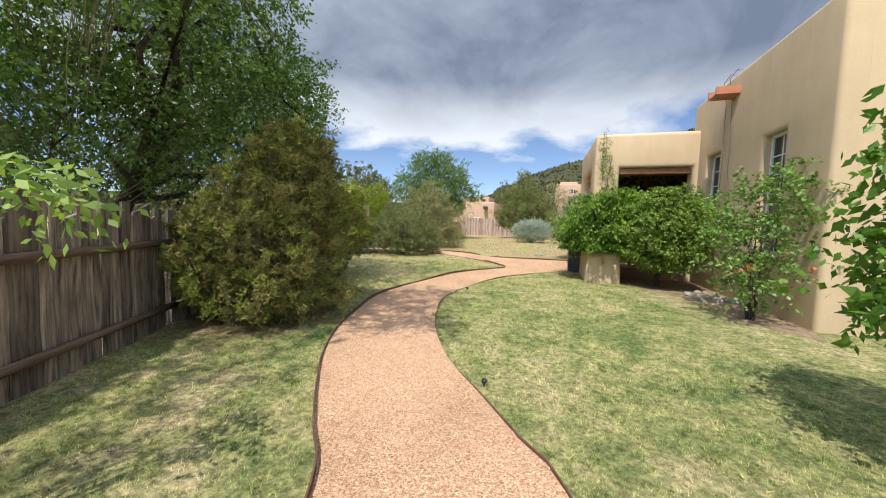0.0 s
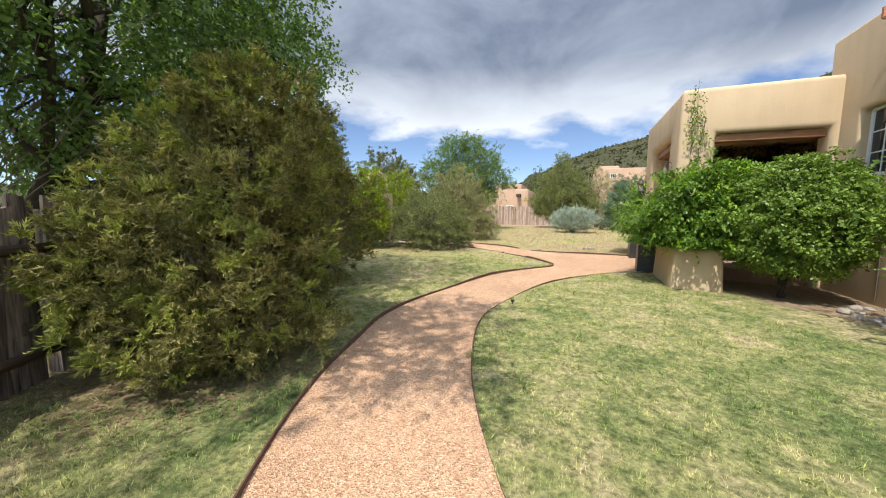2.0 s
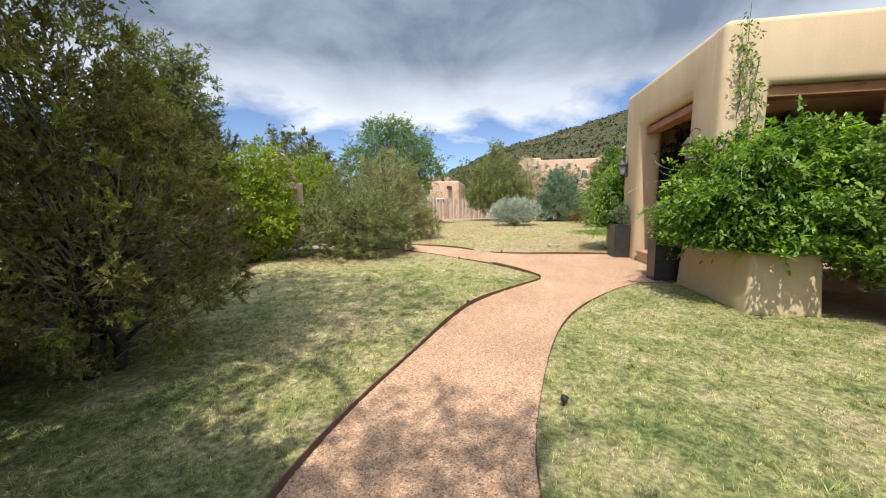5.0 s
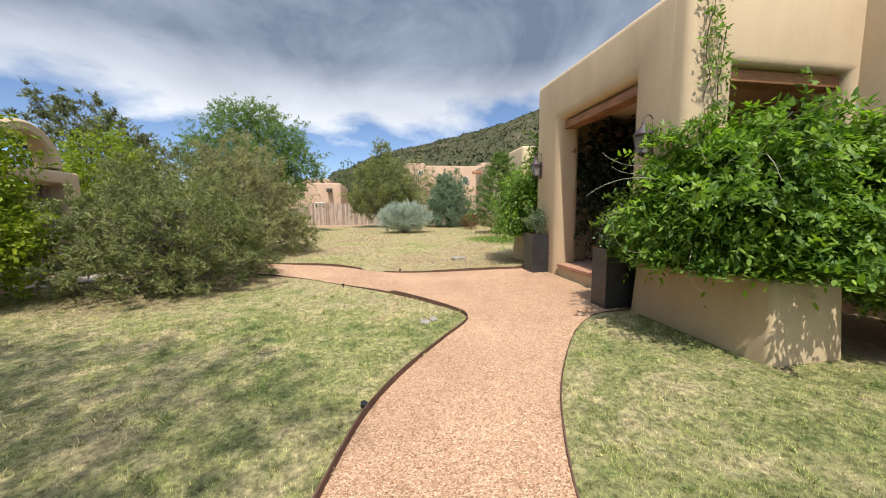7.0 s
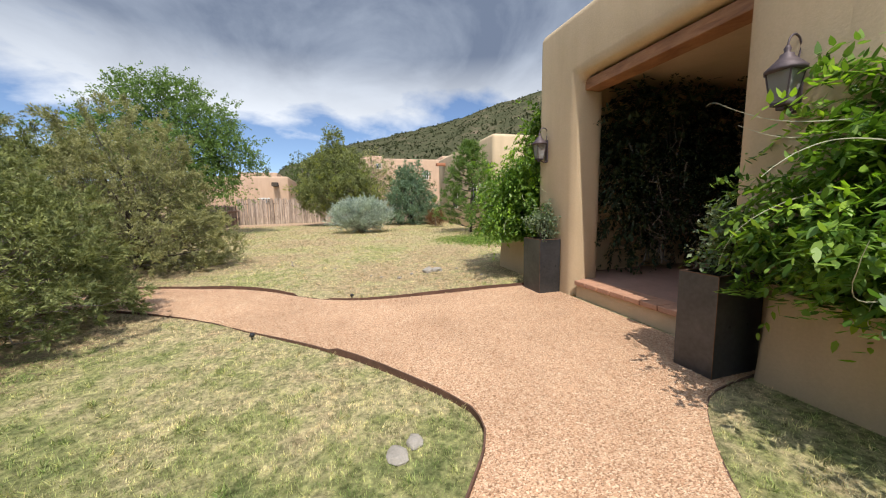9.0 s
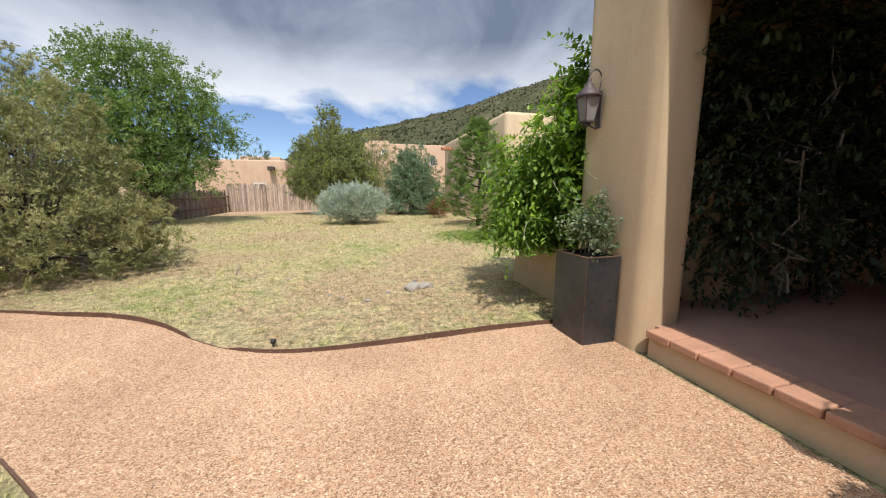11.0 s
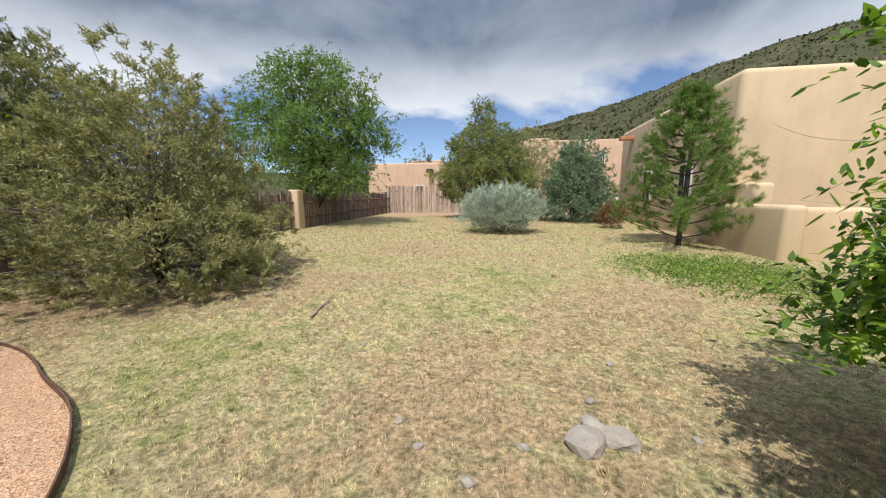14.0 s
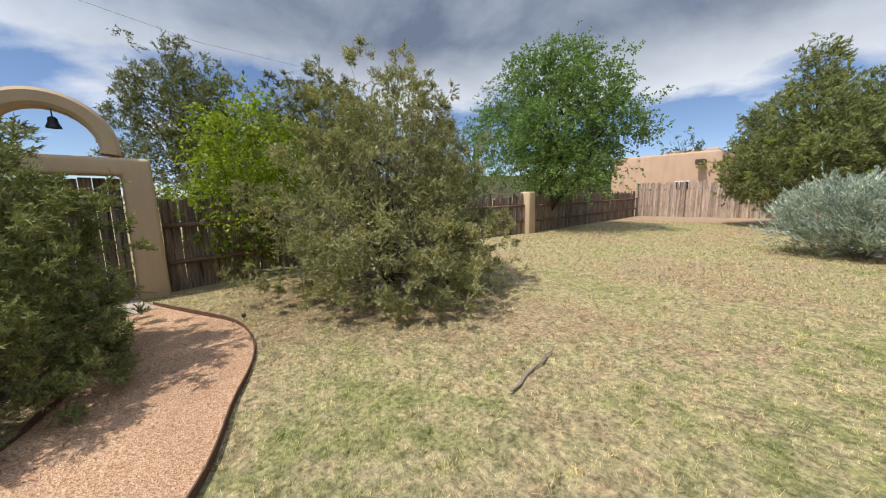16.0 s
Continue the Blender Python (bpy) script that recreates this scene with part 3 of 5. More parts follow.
def smooth_line(pts, step=0.12):
    """Points along a rounded line through the given ones."""
    p = [Vector((*q, 0)) for q in pts]
    res = []
    for i in range(len(p) - 1):
        a, b, c, d = p[max(i - 1, 0)], p[i], p[i + 1], p[min(i + 2, len(p) - 1)]
        n = max(1, int((c - b).length / step))
        for k in range(n):
            t = k / n
            q = 0.5 * ((2 * b) + (c - a) * t + (2 * a - 5 * b + 4 * c - d) * t * t + (3 * b - a - 3 * c + d) * t ** 3)
            res.append((q.x, q.y))
    res.append(pts[-1])
    return res


WEST, NORTH, EAST = smooth_line(EDGE_WEST), smooth_line(EDGE_NORTH), smooth_line(EDGE_EAST)
PATH = np.array(WEST + NORTH + [(1.24, 14.42), (1.24, 11.12)] + EAST[::-1])


def in_polygon(x, y, poly):
    res = np.zeros(len(x), bool)
    xj, yj = poly[-1]
    for xi, yi in poly:
        hit = ((yi > y) != (yj > y)) & (x < (xj - xi) * (y - yi) / (yj - yi + 1e-12) + xi)
        res ^= hit
        xj, yj = xi, yi
    return res


def build_ground():
    xs = sorted(set([-1500, -800, -400, -200, -100, -60] + list(range(-40, 41, 4)) + [60, 100, 200, 400, 800, 1500]))
    ys = sorted(set([-1500, -800, -400, -200, -100, -60] + list(range(-40, 81, 4)) + [100, 140, 200, 400, 800, 1500]))
    bm = bmesh.new()
    grid = [[bm.verts.new((x, y, gz(x, max(-40, min(y, 200))))) for x in xs] for y in ys]
    for r0, r1 in zip(grid, grid[1:]):
        for k in range(len(xs) - 1):
            bm.faces.new((r0[k], r0[k + 1], r1[k + 1], r1[k]))
    tagged(part("ground", bm, GROUND), "patchy green and straw-dry lawn on reddish soil", "ground", kind="structure")


def flat_sheet(name, outline, lift, material, label, category):
    """A thin sheet that lies on the ground inside an outline."""
    bm = bmesh.new()
    vs = [bm.verts.new((x, y, gz(x, y) + lift)) for x, y in outline]
    f = bm.faces.new(vs)
    if f.calc_area() and f.normal.z < 0:
        f.normal_flip()
    bm.normal_update()
    if bm.faces[0:1] and f.normal.z < 0:
        f.normal_flip()
    bmesh.ops.triangulate(bm, faces=list(bm.faces))
    return tagged(part(name, bm, material), label, category, kind="structure")


def build_edging(name, line, label, top=0.055):
    bm = bmesh.new()
    rows = []
    n = len(line)
    rr = random.Random(len(line))
    for i, (x, y) in enumerate(line):
        a, b = line[max(i - 1, 0)], line[min(i + 1, n - 1)]
        d = Vector((b[0] - a[0], b[1] - a[1])).normalized()
        s = Vector((-d.y, d.x)) * 0.005
        z = gz(x, y)
        t = top * (0.4 if x < -2.2 and 12.6 < y < 15 else 1) + 0.012 * math.sin(i * 0.21) + rr.uniform(-0.003, 0.003)
        rows.append([bm.verts.new((x + s.x * k, y + s.y * k, z + h)) for k, h in ((1, -0.03), (1, t), (-1, t), (-1, -0.03))])
    for r0, r1 in zip(rows, rows[1:]):
        for k in range(4):
            bm.faces.new((r0[k], r0[(k + 1) % 4], r1[(k + 1) % 4], r1[k]))
    bm.faces.new(rows[0]); bm.faces.new(rows[-1][::-1])
    bmesh.ops.recalc_face_normals(bm, faces=bm.faces)
    tagged(part(name, bm, RUST), label, "lawn edging", "path edging")


build_ground()
flat_sheet("path", [tuple(p) for p in PATH], 0.010, GRAVEL, "winding path of salmon-pink crushed gravel", "path")
build_edging("steel_edging", WEST, "thin rusty steel edging strip between gravel and lawn")
build_edging("steel_edging", NORTH, "thin rusty steel edging strip between gravel and lawn")
build_edging("steel_edging", EAST, "thin rusty steel edging strip between gravel and lawn", 0.018)


def blob_outline(cx, cy, rx, ry, seed, n=44, rough=0.2):
    rr = random.Random(seed)
    ph = [rr.uniform(0, 6.28) for _ in range(4)]
    res = []
    for k in range(n):
        a = 6.2832 * k / n
        r = 1 + rough * (math.sin(2 * a + ph[0]) + 0.7 * math.sin(3 * a + ph[1]) + 0.5 * math.sin(5 * a + ph[2]) + 0.3 * math.sin(9 * a + ph[3]))
        res.append((cx + rx * r * math.cos(a), cy + ry * r * math.sin(a)))
    return res


flat_sheet("mulch_bed", [(2.1, 8.9), (2.7, 8.3), (3.3, 7.6), (3.0, 6.9), (2.9, 6.4), (3.3, 6.0), (3.6, 5.6), (3.83, 6.4), (3.83, 10.62), (1.98, 10.62), (1.97, 9.45)],
           0.004, MULCH, "brown bark mulch bed along the house foot", "mulch bed")


flat_sheet("bare_soil", [(-9.3, 33.5), (-6, 34.5), (-4, 35.8), (-1, 36.2), (2, 36), (4.6, 37), (5.6, 40.6), (-2, 39.8), (-9.4, 38.8)], 0.004, BARE, "bare reddish soil strip along the coyote fence", "soil")


def litter(cx, cy, r, n, seed):
    """Loose brown needles on the ground, thinning out from the trunk."""
    rng = np.random.default_rng(seed)
    a, q = rng.uniform(0, 6.283, n), r * np.sqrt(rng.random(n)) * (0.75 + 0.45 * rng.random(n))
    x, y = cx + q * np.cos(a), cy + q * np.sin(a)
    b, L = rng.uniform(0, 6.283, n), rng.uniform(0.03, 0.07, n)
    z = gz(x, y) + rng.uniform(0.006, 0.016, n)
    w = 0.006
    V = np.stack([np.stack([x - w * np.sin(b), y + w * np.cos(b), z], 1), np.stack([x + w * np.sin(b), y - w * np.cos(b), z], 1),
                  np.stack([x + L * np.cos(b), y + L * np.sin(b), z + 0.004], 1)], 1).reshape(-1, 3)
    tagged(mesh_np("needle_litter", V, np.arange(len(V)).reshape(-1, 3), NEEDLES), "reddish-brown fallen needles under a pine", "needle litter", kind="stuff")


litter(-6.6, 18.5, 2.2, 14000, 3)
litter(-4.15, 4.0, 1.35, 8000, 5)
litter(-6.1, 13.9, 1.7, 9000, 8)

# ---- house, portal ----
HX = 3.77


def house():
    h = thing("house", "tan stucco adobe house with rounded parapets and deep windows", "house", (HX, 7, gz(HX, 7)))
    inv = Vector((-HX, -7, -gz(HX, 7)))

    def add(name, bm, m, parent=h, label=""):
        bmesh.ops.translate(bm, verts=bm.verts, vec=inv if parent is h else (0, 0, 0))
        return soft_smooth(part(name, bm, m, parent, label))
    # west wall with two window openings: piers, sills and heads in one sheet of quads
    y0, y1, z0, z1 = 6.15, 11.1, -0.1, 4.93
    wins = [(7.22, 7.84, 1.15, 3.31), (9.50, 10.13, 1.15, 3.40)]
    ys = sorted({y0, y1, *[w[0] for w in wins], *[w[1] for w in wins]})
    zs = [z0, 1.15, 3.31, 3.40, z1]
    bm = bmesh.new()
    vv = {(a, b, s): bm.verts.new((HX + s * 0.35, a, b)) for a in ys for b in zs for s in (0, 1)}

    def hole(a, b):
        return any(w[0] <= a < w[1] and w[2] <= b < w[3] for w in wins)
    for i in range(len(ys) - 1):
        for k in range(len(zs) - 1):
            if hole(ys[i] + 1e-3, zs[k] + 1e-3):
                continue
            for s in (0, 1):
                c = [vv[ys[i], zs[k], s], vv[ys[i + 1], zs[k], s], vv[ys[i + 1], zs[k + 1], s], vv[ys[i], zs[k + 1], s]]
                bm.faces.new(c if s else c[::-1])
    for e in [e for e in bm.edges if e.is_boundary and e.verts[0].co.x < HX + 0.1]:
        a, b = e.verts
        ka, kb = [next(k for k, v in vv.items() if v is q) for q in (a, b)]
        bm.faces.new((a, b, vv[kb[0], kb[1], 1], vv[ka[0], ka[1], 1]))
    bmesh.ops.recalc_face_normals(bm, faces=bm.faces)
    sharp = [e for e in bm.edges if e.calc_face_angle(0) > 0.5]
    bmesh.ops.bevel(bm, geom=sharp, offset=0.07, segments=4, profile=0.5, affect="EDGES", clamp_overlap=True)
    add("wall", bm, STUCCO)
    # south wall, the rest of the body, roof
    add("wall", boxed(HX + 0.004, 16, 6.154, 6.5, -0.1, 4.93, bev=0.14, seg=4), STUCCO)
    add("wall", boxed(HX + 0.2, 16, 10.8, 11.1, -0.1, 4.92, bev=0.14, seg=4), STUCCO)
    add("wall", boxed(6.6, 6.95, 11.0, 16.4, -0.1, 4.15, bev=0.14, seg=4), STUCCO)
    add("wall", boxed(6.7, 16, 16.0, 16.4, -0.1, 4.14, bev=0.14, seg=4), STUCCO)
    add("roof", boxed(HX + 0.2, 15.9, 6.3, 11.0, 4.5, 4.65), CONCRETE)
    add("roof", boxed(6.7, 15.9, 11.0, 16.2, 3.8, 3.95), CONCRETE)
    add("wall", boxed(15.7, 16.0, 6.4, 16.1, -0.1, 4.6), STUCCO)
    for (a, b, lo, hi) in wins:
        window(h, inv, a, b, lo, hi)
    # wooden roof spout
    bm = bmesh.new()
    for x in (boxed(3.33, 3.90, 8.78, 8.82, 4.46, 4.62), boxed(3.33, 3.90, 9.12, 9.16, 4.46, 4.62), boxed(3.33, 3.90, 8.82, 9.12, 4.43, 4.47)):
        me = bpy.data.meshes.new("t"); x.to_mesh(me); x.free(); bm.from_mesh(me); bpy.data.meshes.remove(me)
    add("roof_spout", bm, COPPER, h, "red-brown wooden roof spout")
    for k, (y, yb) in enumerate(((9.30, 9.25), (9.05, 8.75))):
        rr = random.Random(k)
        bm = tube(bmesh.new(), [(3.87, y - 0.15, 4.95), (3.77, y - 0.05, 5.02), (3.67, y, 4.85)] + wavy((3.74, y, 4.4), (3.74, yb, 0.25), 8, 0.02, rr), [0.008] * 12, 5)
        add("cable", bm, CABLE, h, "thin grey cable down the wall")
    return h


def window(h, inv, a, b, lo, hi):
    """A double-hung window with muntins, set back in the wall."""
    x = HX + 0.13
    fr = bmesh.new()
    for q in ((a, a + 0.05, lo, hi), (b - 0.05, b, lo, hi), (a + 0.05, b - 0.05, lo, lo + 0.06), (a + 0.05, b - 0.05, hi - 0.05, hi)):
        box(fr, x, x + 0.08, q[0], q[1], q[2], q[3], bev=0.006)
    mid = (lo + hi) / 2
    box(fr, x + 0.002, x + 0.075, a + 0.05, b - 0.05, mid - 0.03, mid + 0.03, bev=0.005)
    bmesh.ops.translate(fr, verts=fr.verts, vec=inv)
    f = part("window", fr, FRAME, h, "white wooden double-hung window with small panes")
    for s0, s1 in ((lo + 0.06, mid - 0.03), (mid + 0.03, hi - 0.05)):
        ym = (a + b) / 2
        bars = [(ym - 0.011, ym + 0.011, s0, s1)] + [(a + 0.05, b - 0.05, s0 + (s1 - s0) * k / 3 - 0.011, s0 + (s1 - s0) * k / 3 + 0.011) for k in (1, 2)]
        bm = bmesh.new()
        for q in bars:
            box(bm, x + 0.02 + 0.002 * (q[1] - q[0] > 0.1), x + 0.045, q[0], q[1], q[2], q[3])
        bmesh.ops.translate(bm, verts=bm.verts, vec=inv)
        part("muntin", bm, FRAME, f)
        for c in range(2):
            for r in range(3):
                g = boxed(x + 0.03, x + 0.036, (a + 0.05, ym)[c] + 0.004, (ym, b - 0.05)[c] - 0.004, s0 + (s1 - s0) * r / 3 + 0.004, s0 + (s1 - s0) * (r + 1) / 3 - 0.004)
                bmesh.ops.translate(g, verts=g.verts, vec=inv)
                part("pane", g, GLASS, f)
    s = boxed(HX + 0.03, HX + 0.2, a + 0.01, b - 0.01, lo - 0.03, lo + 0.012, bev=0.008)
    bmesh.ops.translate(s, verts=s.verts, vec=inv)
    part("sill", s, FRAME, f)


def portal():
    base = (1.25, 10.65, gz(1.25, 10.65))
    p = thing("portal", "tan stucco covered porch with rounded corners and wide openings", "porch", base)
    inv = Vector(base) * -1

    def add(name, bm, m, label="", sm=True):
        bmesh.ops.translate(bm, verts=bm.verts, vec=inv)
        o = part(name, bm, m, p, label)
        return soft_smooth(o, 40) if sm else o
    top = 4.20
    add("west_wall", slab([(10.74, 0.0), (11.50, 0.0), (11.50, 3.38), (13.60, 3.38), (13.60, 0.0), (14.58, 0.0), (14.56, top + 0.10), (12.6, top + 0.04), (10.74, top)], "x", 1.25, 1.76, 0.13, 6), STUCCO)
    add("south_wall", slab([(1.245, 0.0), (1.90, 0.0), (1.90, 3.26), (3.66, 3.26), (3.66, 0.0), (4.1, 0.0), (4.1, top - 0.004), (1.255, top - 0.004)], "y", 10.62, 11.08, 0.10, 5), STUCCO)
    add("north_wall", boxed(1.7, 6.6, 14.1, 14.5, 0.0, top - 0.003, bev=0.1, seg=4), STUCCO)
    add("roof", boxed(1.6, 6.62, 11.0, 14.2, 3.86, 4.0), CONCRETE)
    add("ceiling_board", boxed(1.7, 6.6, 11.1, 14.1, 3.46, 3.50), STUCCO)
    add("lintel", boxed(1.40, 1.66, 11.42, 13.62, 3.19, 3.335, bev=0.012), BEAM, "red-brown timber lintel", False)
    add("lintel", boxed(1.82, 3.78, 10.74, 10.98, 3.10, 3.25, bev=0.012), BEAM, "red-brown timber lintel", False)
    add("floor", boxed(1.42, 6.6, 10.8, 14.1, 0.0, 0.462), PAVE, "reddish paved floor", False)
    add("step_riser", boxed(1.30, 1.43, 11.5, 13.54, 0.0, 0.395), STUCCO, "", False)
    n = 9
    for k in range(n):
        a, b = 11.45 + 2.1 * k / n, 11.45 + 2.1 * (k + 1) / n
        add("brick", boxed(1.26, 1.56, a + 0.005, b - 0.005, 0.40, 0.468, bev=0.012, seg=2), TILE, "", False)
    return p


house()
portal()


def low_planter(x0, x1, y0, y1, h):
    z = gz(x0, y0)
    t = thing("stucco_planter", "low tan stucco planter box overgrown with wisteria", "planter", ((x0 + x1) / 2, (y0 + y1) / 2, z), "stucco planters")
    w, d = (x1 - x0) / 2, (y1 - y0) / 2
    bm = boxed(-w, w, -d, d, -0.05, h, bev=0.06, seg=4, taper=0.04)
    soft_smooth(part("body", bm, STUCCO, t))
    part("soil", boxed(-w + 0.12, w - 0.12, -d + 0.12, d - 0.12, h - 0.02, h + 0.02), SOILM, t)
    return t


low_planter(1.02, 1.86, 9.36, 11.10, 0.76)
low_planter(1.36, 2.15, 14.75, 16.3, 0.72)


def steel_planter(x0, x1, y0, y1, h, seed):
    z = gz(x0, y0) + 0.01
    t = thing("steel_planter", "tall dark raw-steel planter box with a leafy plant", "planter", ((x0 + x1) / 2, (y0 + y1) / 2, z), "steel planters")
    w, d = (x1 - x0) / 2, (y1 - y0) / 2
    for q in ((-w, w, -d, -d + 0.006), (-w, w, d - 0.006, d), (-w, -w + 0.006, -d + 0.006, d - 0.006), (w - 0.006, w, -d + 0.006, d - 0.006)):
        part("side_panel", boxed(*q, 0, h), STEEL, t)
    rim = bmesh.new()
    for q in ((-w, w, -d, -d + 0.025), (-w, w, d - 0.025, d), (-w, -w + 0.025, -d + 0.025, d - 0.025), (w - 0.025, w, -d + 0.025, d - 0.025)):
        box(rim, *q, h, h + 0.006)
    part("rim", rim, WELD, t)
    part("seam", boxed(-w - 0.0015, -w + 0.0025, -d - 0.0015, -d + 0.0025, 0.0, h), WELD, t, "rusty weld seam")
    part("soil", boxed(-w + 0.006, w - 0.006, -d + 0.006, d - 0.006, h - 0.16, h - 0.1), SOILM, t)
    for k in (-1, 1):
        part("drain_hole", tube(bmesh.new(), [(k * 0.1, -d - 0.002, h * 0.5), (k * 0.1, -d + 0.004, h * 0.5)], [0.012, 0.012], 10), BLACK, t)
    rng = np.random.default_rng(seed)
    lob = clumps([(0, 0, h + 0.17, w * 0.7, d * 0.7, 0.17), (0.04, -0.03, h + 0.33, w * 0.45, d * 0.45, 0.14)], 9, 0.5, rng)
    P, D = crown_points(lob, 150, rng, up=0.8, shell=0.7, rough=0.3)
    V, F = leaves(P, D, rng, n=9, length=0.15, ll=0.042, lw=0.013, spread=1.0, droop=0.2)
    mesh_np("potted_plant", V, F, GREYLEAF, t, "grey-green leafy potted plant")
    rr = random.Random(seed)
    for _ in range(12):
        l = lob[rr.randrange(len(lob))]
        bm = tube(bmesh.new(), wavy((rr.uniform(-.1, .1), rr.uniform(-.1, .1), h - 0.1), l[:3], 3, 0.03, rr), [0.006, 0.005, 0.004, 0.002], 4)
        part("stem", bm, BARK, t)
    return t


steel_planter(0.71, 1.22, 11.17, 11.49, 0.82, 41)
steel_planter(0.87, 1.23, 13.86, 14.34, 0.83, 42)


def lantern(y, z, size=0.8):
    x = 1.25
    t = thing("wall_lantern", "weathered purple-brown iron wall lantern with frosted panes", "lantern", (x, y, z), "porch lanterns")

    def ring(h, r):
        return [(r * math.cos(a), r * math.sin(a), h) for a in (math.pi / 4 + k * math.pi / 2 for k in range(4))]
    cx = -0.17
    part("back_plate", boxed(-0.02, 0.012, -0.05, 0.05, -0.2, 0.16, bev=0.006), LANTERN, t)
    # glazed body, wider at the top
    lo, hi = ring(-0.13, 0.085), ring(0.09, 0.135)
    for k in range(4):
        bm = bmesh.new()
        a, b, c, d = [Vector(v) + Vector((cx, 0, 0)) for v in (lo[k], lo[(k + 1) % 4], hi[(k + 1) % 4], hi[k])]
        n = (b - a).cross(d - a).normalized() * -0.004
        vs = [bm.verts.new(v) for v in (a, b, c, d)] + [bm.verts.new(v + n) for v in (a, b, c, d)]
        for f in ((0, 1, 2, 3), (7, 6, 5, 4), (0, 4, 5, 1), (1, 5, 6, 2), (2, 6, 7, 3), (3, 7, 4, 0)):
            bm.faces.new([vs[i] for i in f])
        part("pane", bm, FROST, t)
        part("corner_bar", tube(bmesh.new(), [a, d], [0.008, 0.008], 5), LANTERN, t)
    bm = bmesh.new()
    prev = None
    for h, r in ((0.085, 0.15), (0.105, 0.152), (0.15, 0.10), (0.19, 0.055), (0.21, 0.05), (0.225, 0.02), (0.25, 0.028), (0.275, 0.012)):
        cur = [bm.verts.new((cx + r * math.cos(a), r * math.sin(a), h)) for a in (math.pi / 4 + k * math.pi / 6 for k in range(12))]
        if prev:
            for k in range(12):
                bm.faces.new((prev[k], prev[(k + 1) % 12], cur[(k + 1) % 12], cur[k]))
        else:
            bm.faces.new(cur[::-1])
        prev = cur
    bm.faces.new(prev)
    part("roof", bm, LANTERN, t, "", True)
    bm = bmesh.new()
    box(bm, cx - 0.065, cx + 0.065, -0.065, 0.065, -0.155, -0.13, bev=0.008)
    box(bm, cx - 0.035, cx + 0.035, -0.035, 0.035, -0.185, -0.155, bev=0.01)
    part("base", bm, LANTERN, t)
    t.scale = (size, size, size * 1.22)
    scroll = [(0, 0, -0.18), (-0.03, 0, 0.12)] + [(-0.05 + 0.09 * math.cos(a) - 0.03, 0, 0.27 + 0.09 * math.sin(a)) for a in (0.1 + i * 0.35 for i in range(13))]
    part("scroll_arm", tube(bmesh.new(), scroll, [0.009] * len(scroll), 6), LANTERN, t, "curled iron arm", True)
    part("lower_arm", tube(bmesh.new(), [(0, 0, -0.17), (-0.06, 0, -0.2), (-0.14, 0, -0.17)], [0.009] * 3, 6), LANTERN, t, "", True)
    return t


lantern(11.11, 2.42, 0.8)
lantern(14.30, 2.47)


# ---- gate, fences ----
def gate_wall():
    at = (-9.0, 14.87, gz(-9, 14.87))
    g = thing("garden_gate_arch", "tan stucco garden gateway with a round ring arch on top", "gateway", at, rz=3)
    z0 = -at[2]
    soft_smooth(part("gate_wall", slab([(-1.1, -0.1), (-0.72, -0.1), (-0.72, 1.98), (0.72, 1.98), (0.72, -0.1), (1.13, -0.1), (1.08, 2.24), (-1.06, 2.24)], "x", -0.24, 0.22, 0.06, 4), STUCCO, g), 40)
    bm = bmesh.new()
    ro, ri, n = 0.76, 0.53, 28
    rings = []
    for k in range(n + 1):
        a = -0.12 + (math.pi + 0.24) * k / n
        c, s = math.cos(a), math.sin(a)
        rings.append([bm.verts.new((dx, c * r, 2.36 + s * r)) for dx, r in ((-0.2, ri + 0.04), (-0.16, ri), (0.14, ri), (0.18, ri + 0.04), (0.18, ro - 0.05), (0.13, ro), (-0.15, ro), (-0.2, ro - 0.05))])
    for r0, r1 in zip(rings, rings[1:]):
        for k in range(8):
            bm.faces.new((r0[k], r0[(k + 1) % 8], r1[(k + 1) % 8], r1[k]))
    bmesh.ops.recalc_face_normals(bm, faces=bm.faces)
    soft_smooth(part("ring_arch", bm, STUCCO, g), 40)
    bm = bmesh.new()
    prev = None
    for h, r in ((0.0, 0.085), (0.02, 0.08), (0.08, 0.055), (0.13, 0.05), (0.155, 0.03), (0.16, 0.01)):
        cur = [bm.verts.new((0.0 + r * math.cos(k * math.pi / 6), 0.1 + r * math.sin(k * math.pi / 6), 2.62 + h)) for k in range(12)]
        if prev:
            for k in range(12):
                bm.faces.new((prev[k], prev[(k + 1) % 12], cur[(k + 1) % 12], cur[k]))
        prev = cur
    bm.faces.new(prev)
    part("bell", bm, BLACK, g, "small dark hanging bell", True)
    part("bell_rod", tube(bmesh.new(), [(0, 0.1, 2.77), (0, 0.1, 2.92)], [0.008, 0.008], 5), BLACK, g)
    rr = random.Random(4)
    for k in range(9):
        y0 = -0.70 + 1.4 * k / 9
        part("gate_board", boxed(-0.10, -0.06, y0 + 0.004, y0 + 0.15, 0.08, 1.93 + rr.uniform(-0.02, 0.02), bev=0.006), PLANK, g)
    for zz in (0.4, 1.5):
        part("gate_rail", boxed(-0.06, -0.02, -0.7, 0.7, zz, zz + 0.1, bev=0.006), PLANK, g)
    flat = slab([(-8.75, 14.2), (-8.35, 14.2), (-7.75, 15.3), (-8.0, 15.78), (-8.75, 15.6)], "z", gz(0, 15) - 0.02, gz(0, 15) + 0.035, 0.01, 2)
    tagged(part("threshold_slab", flat, CONCRETE), "pale concrete slab at the gateway foot", "slab", kind="structure")


gate_wall()


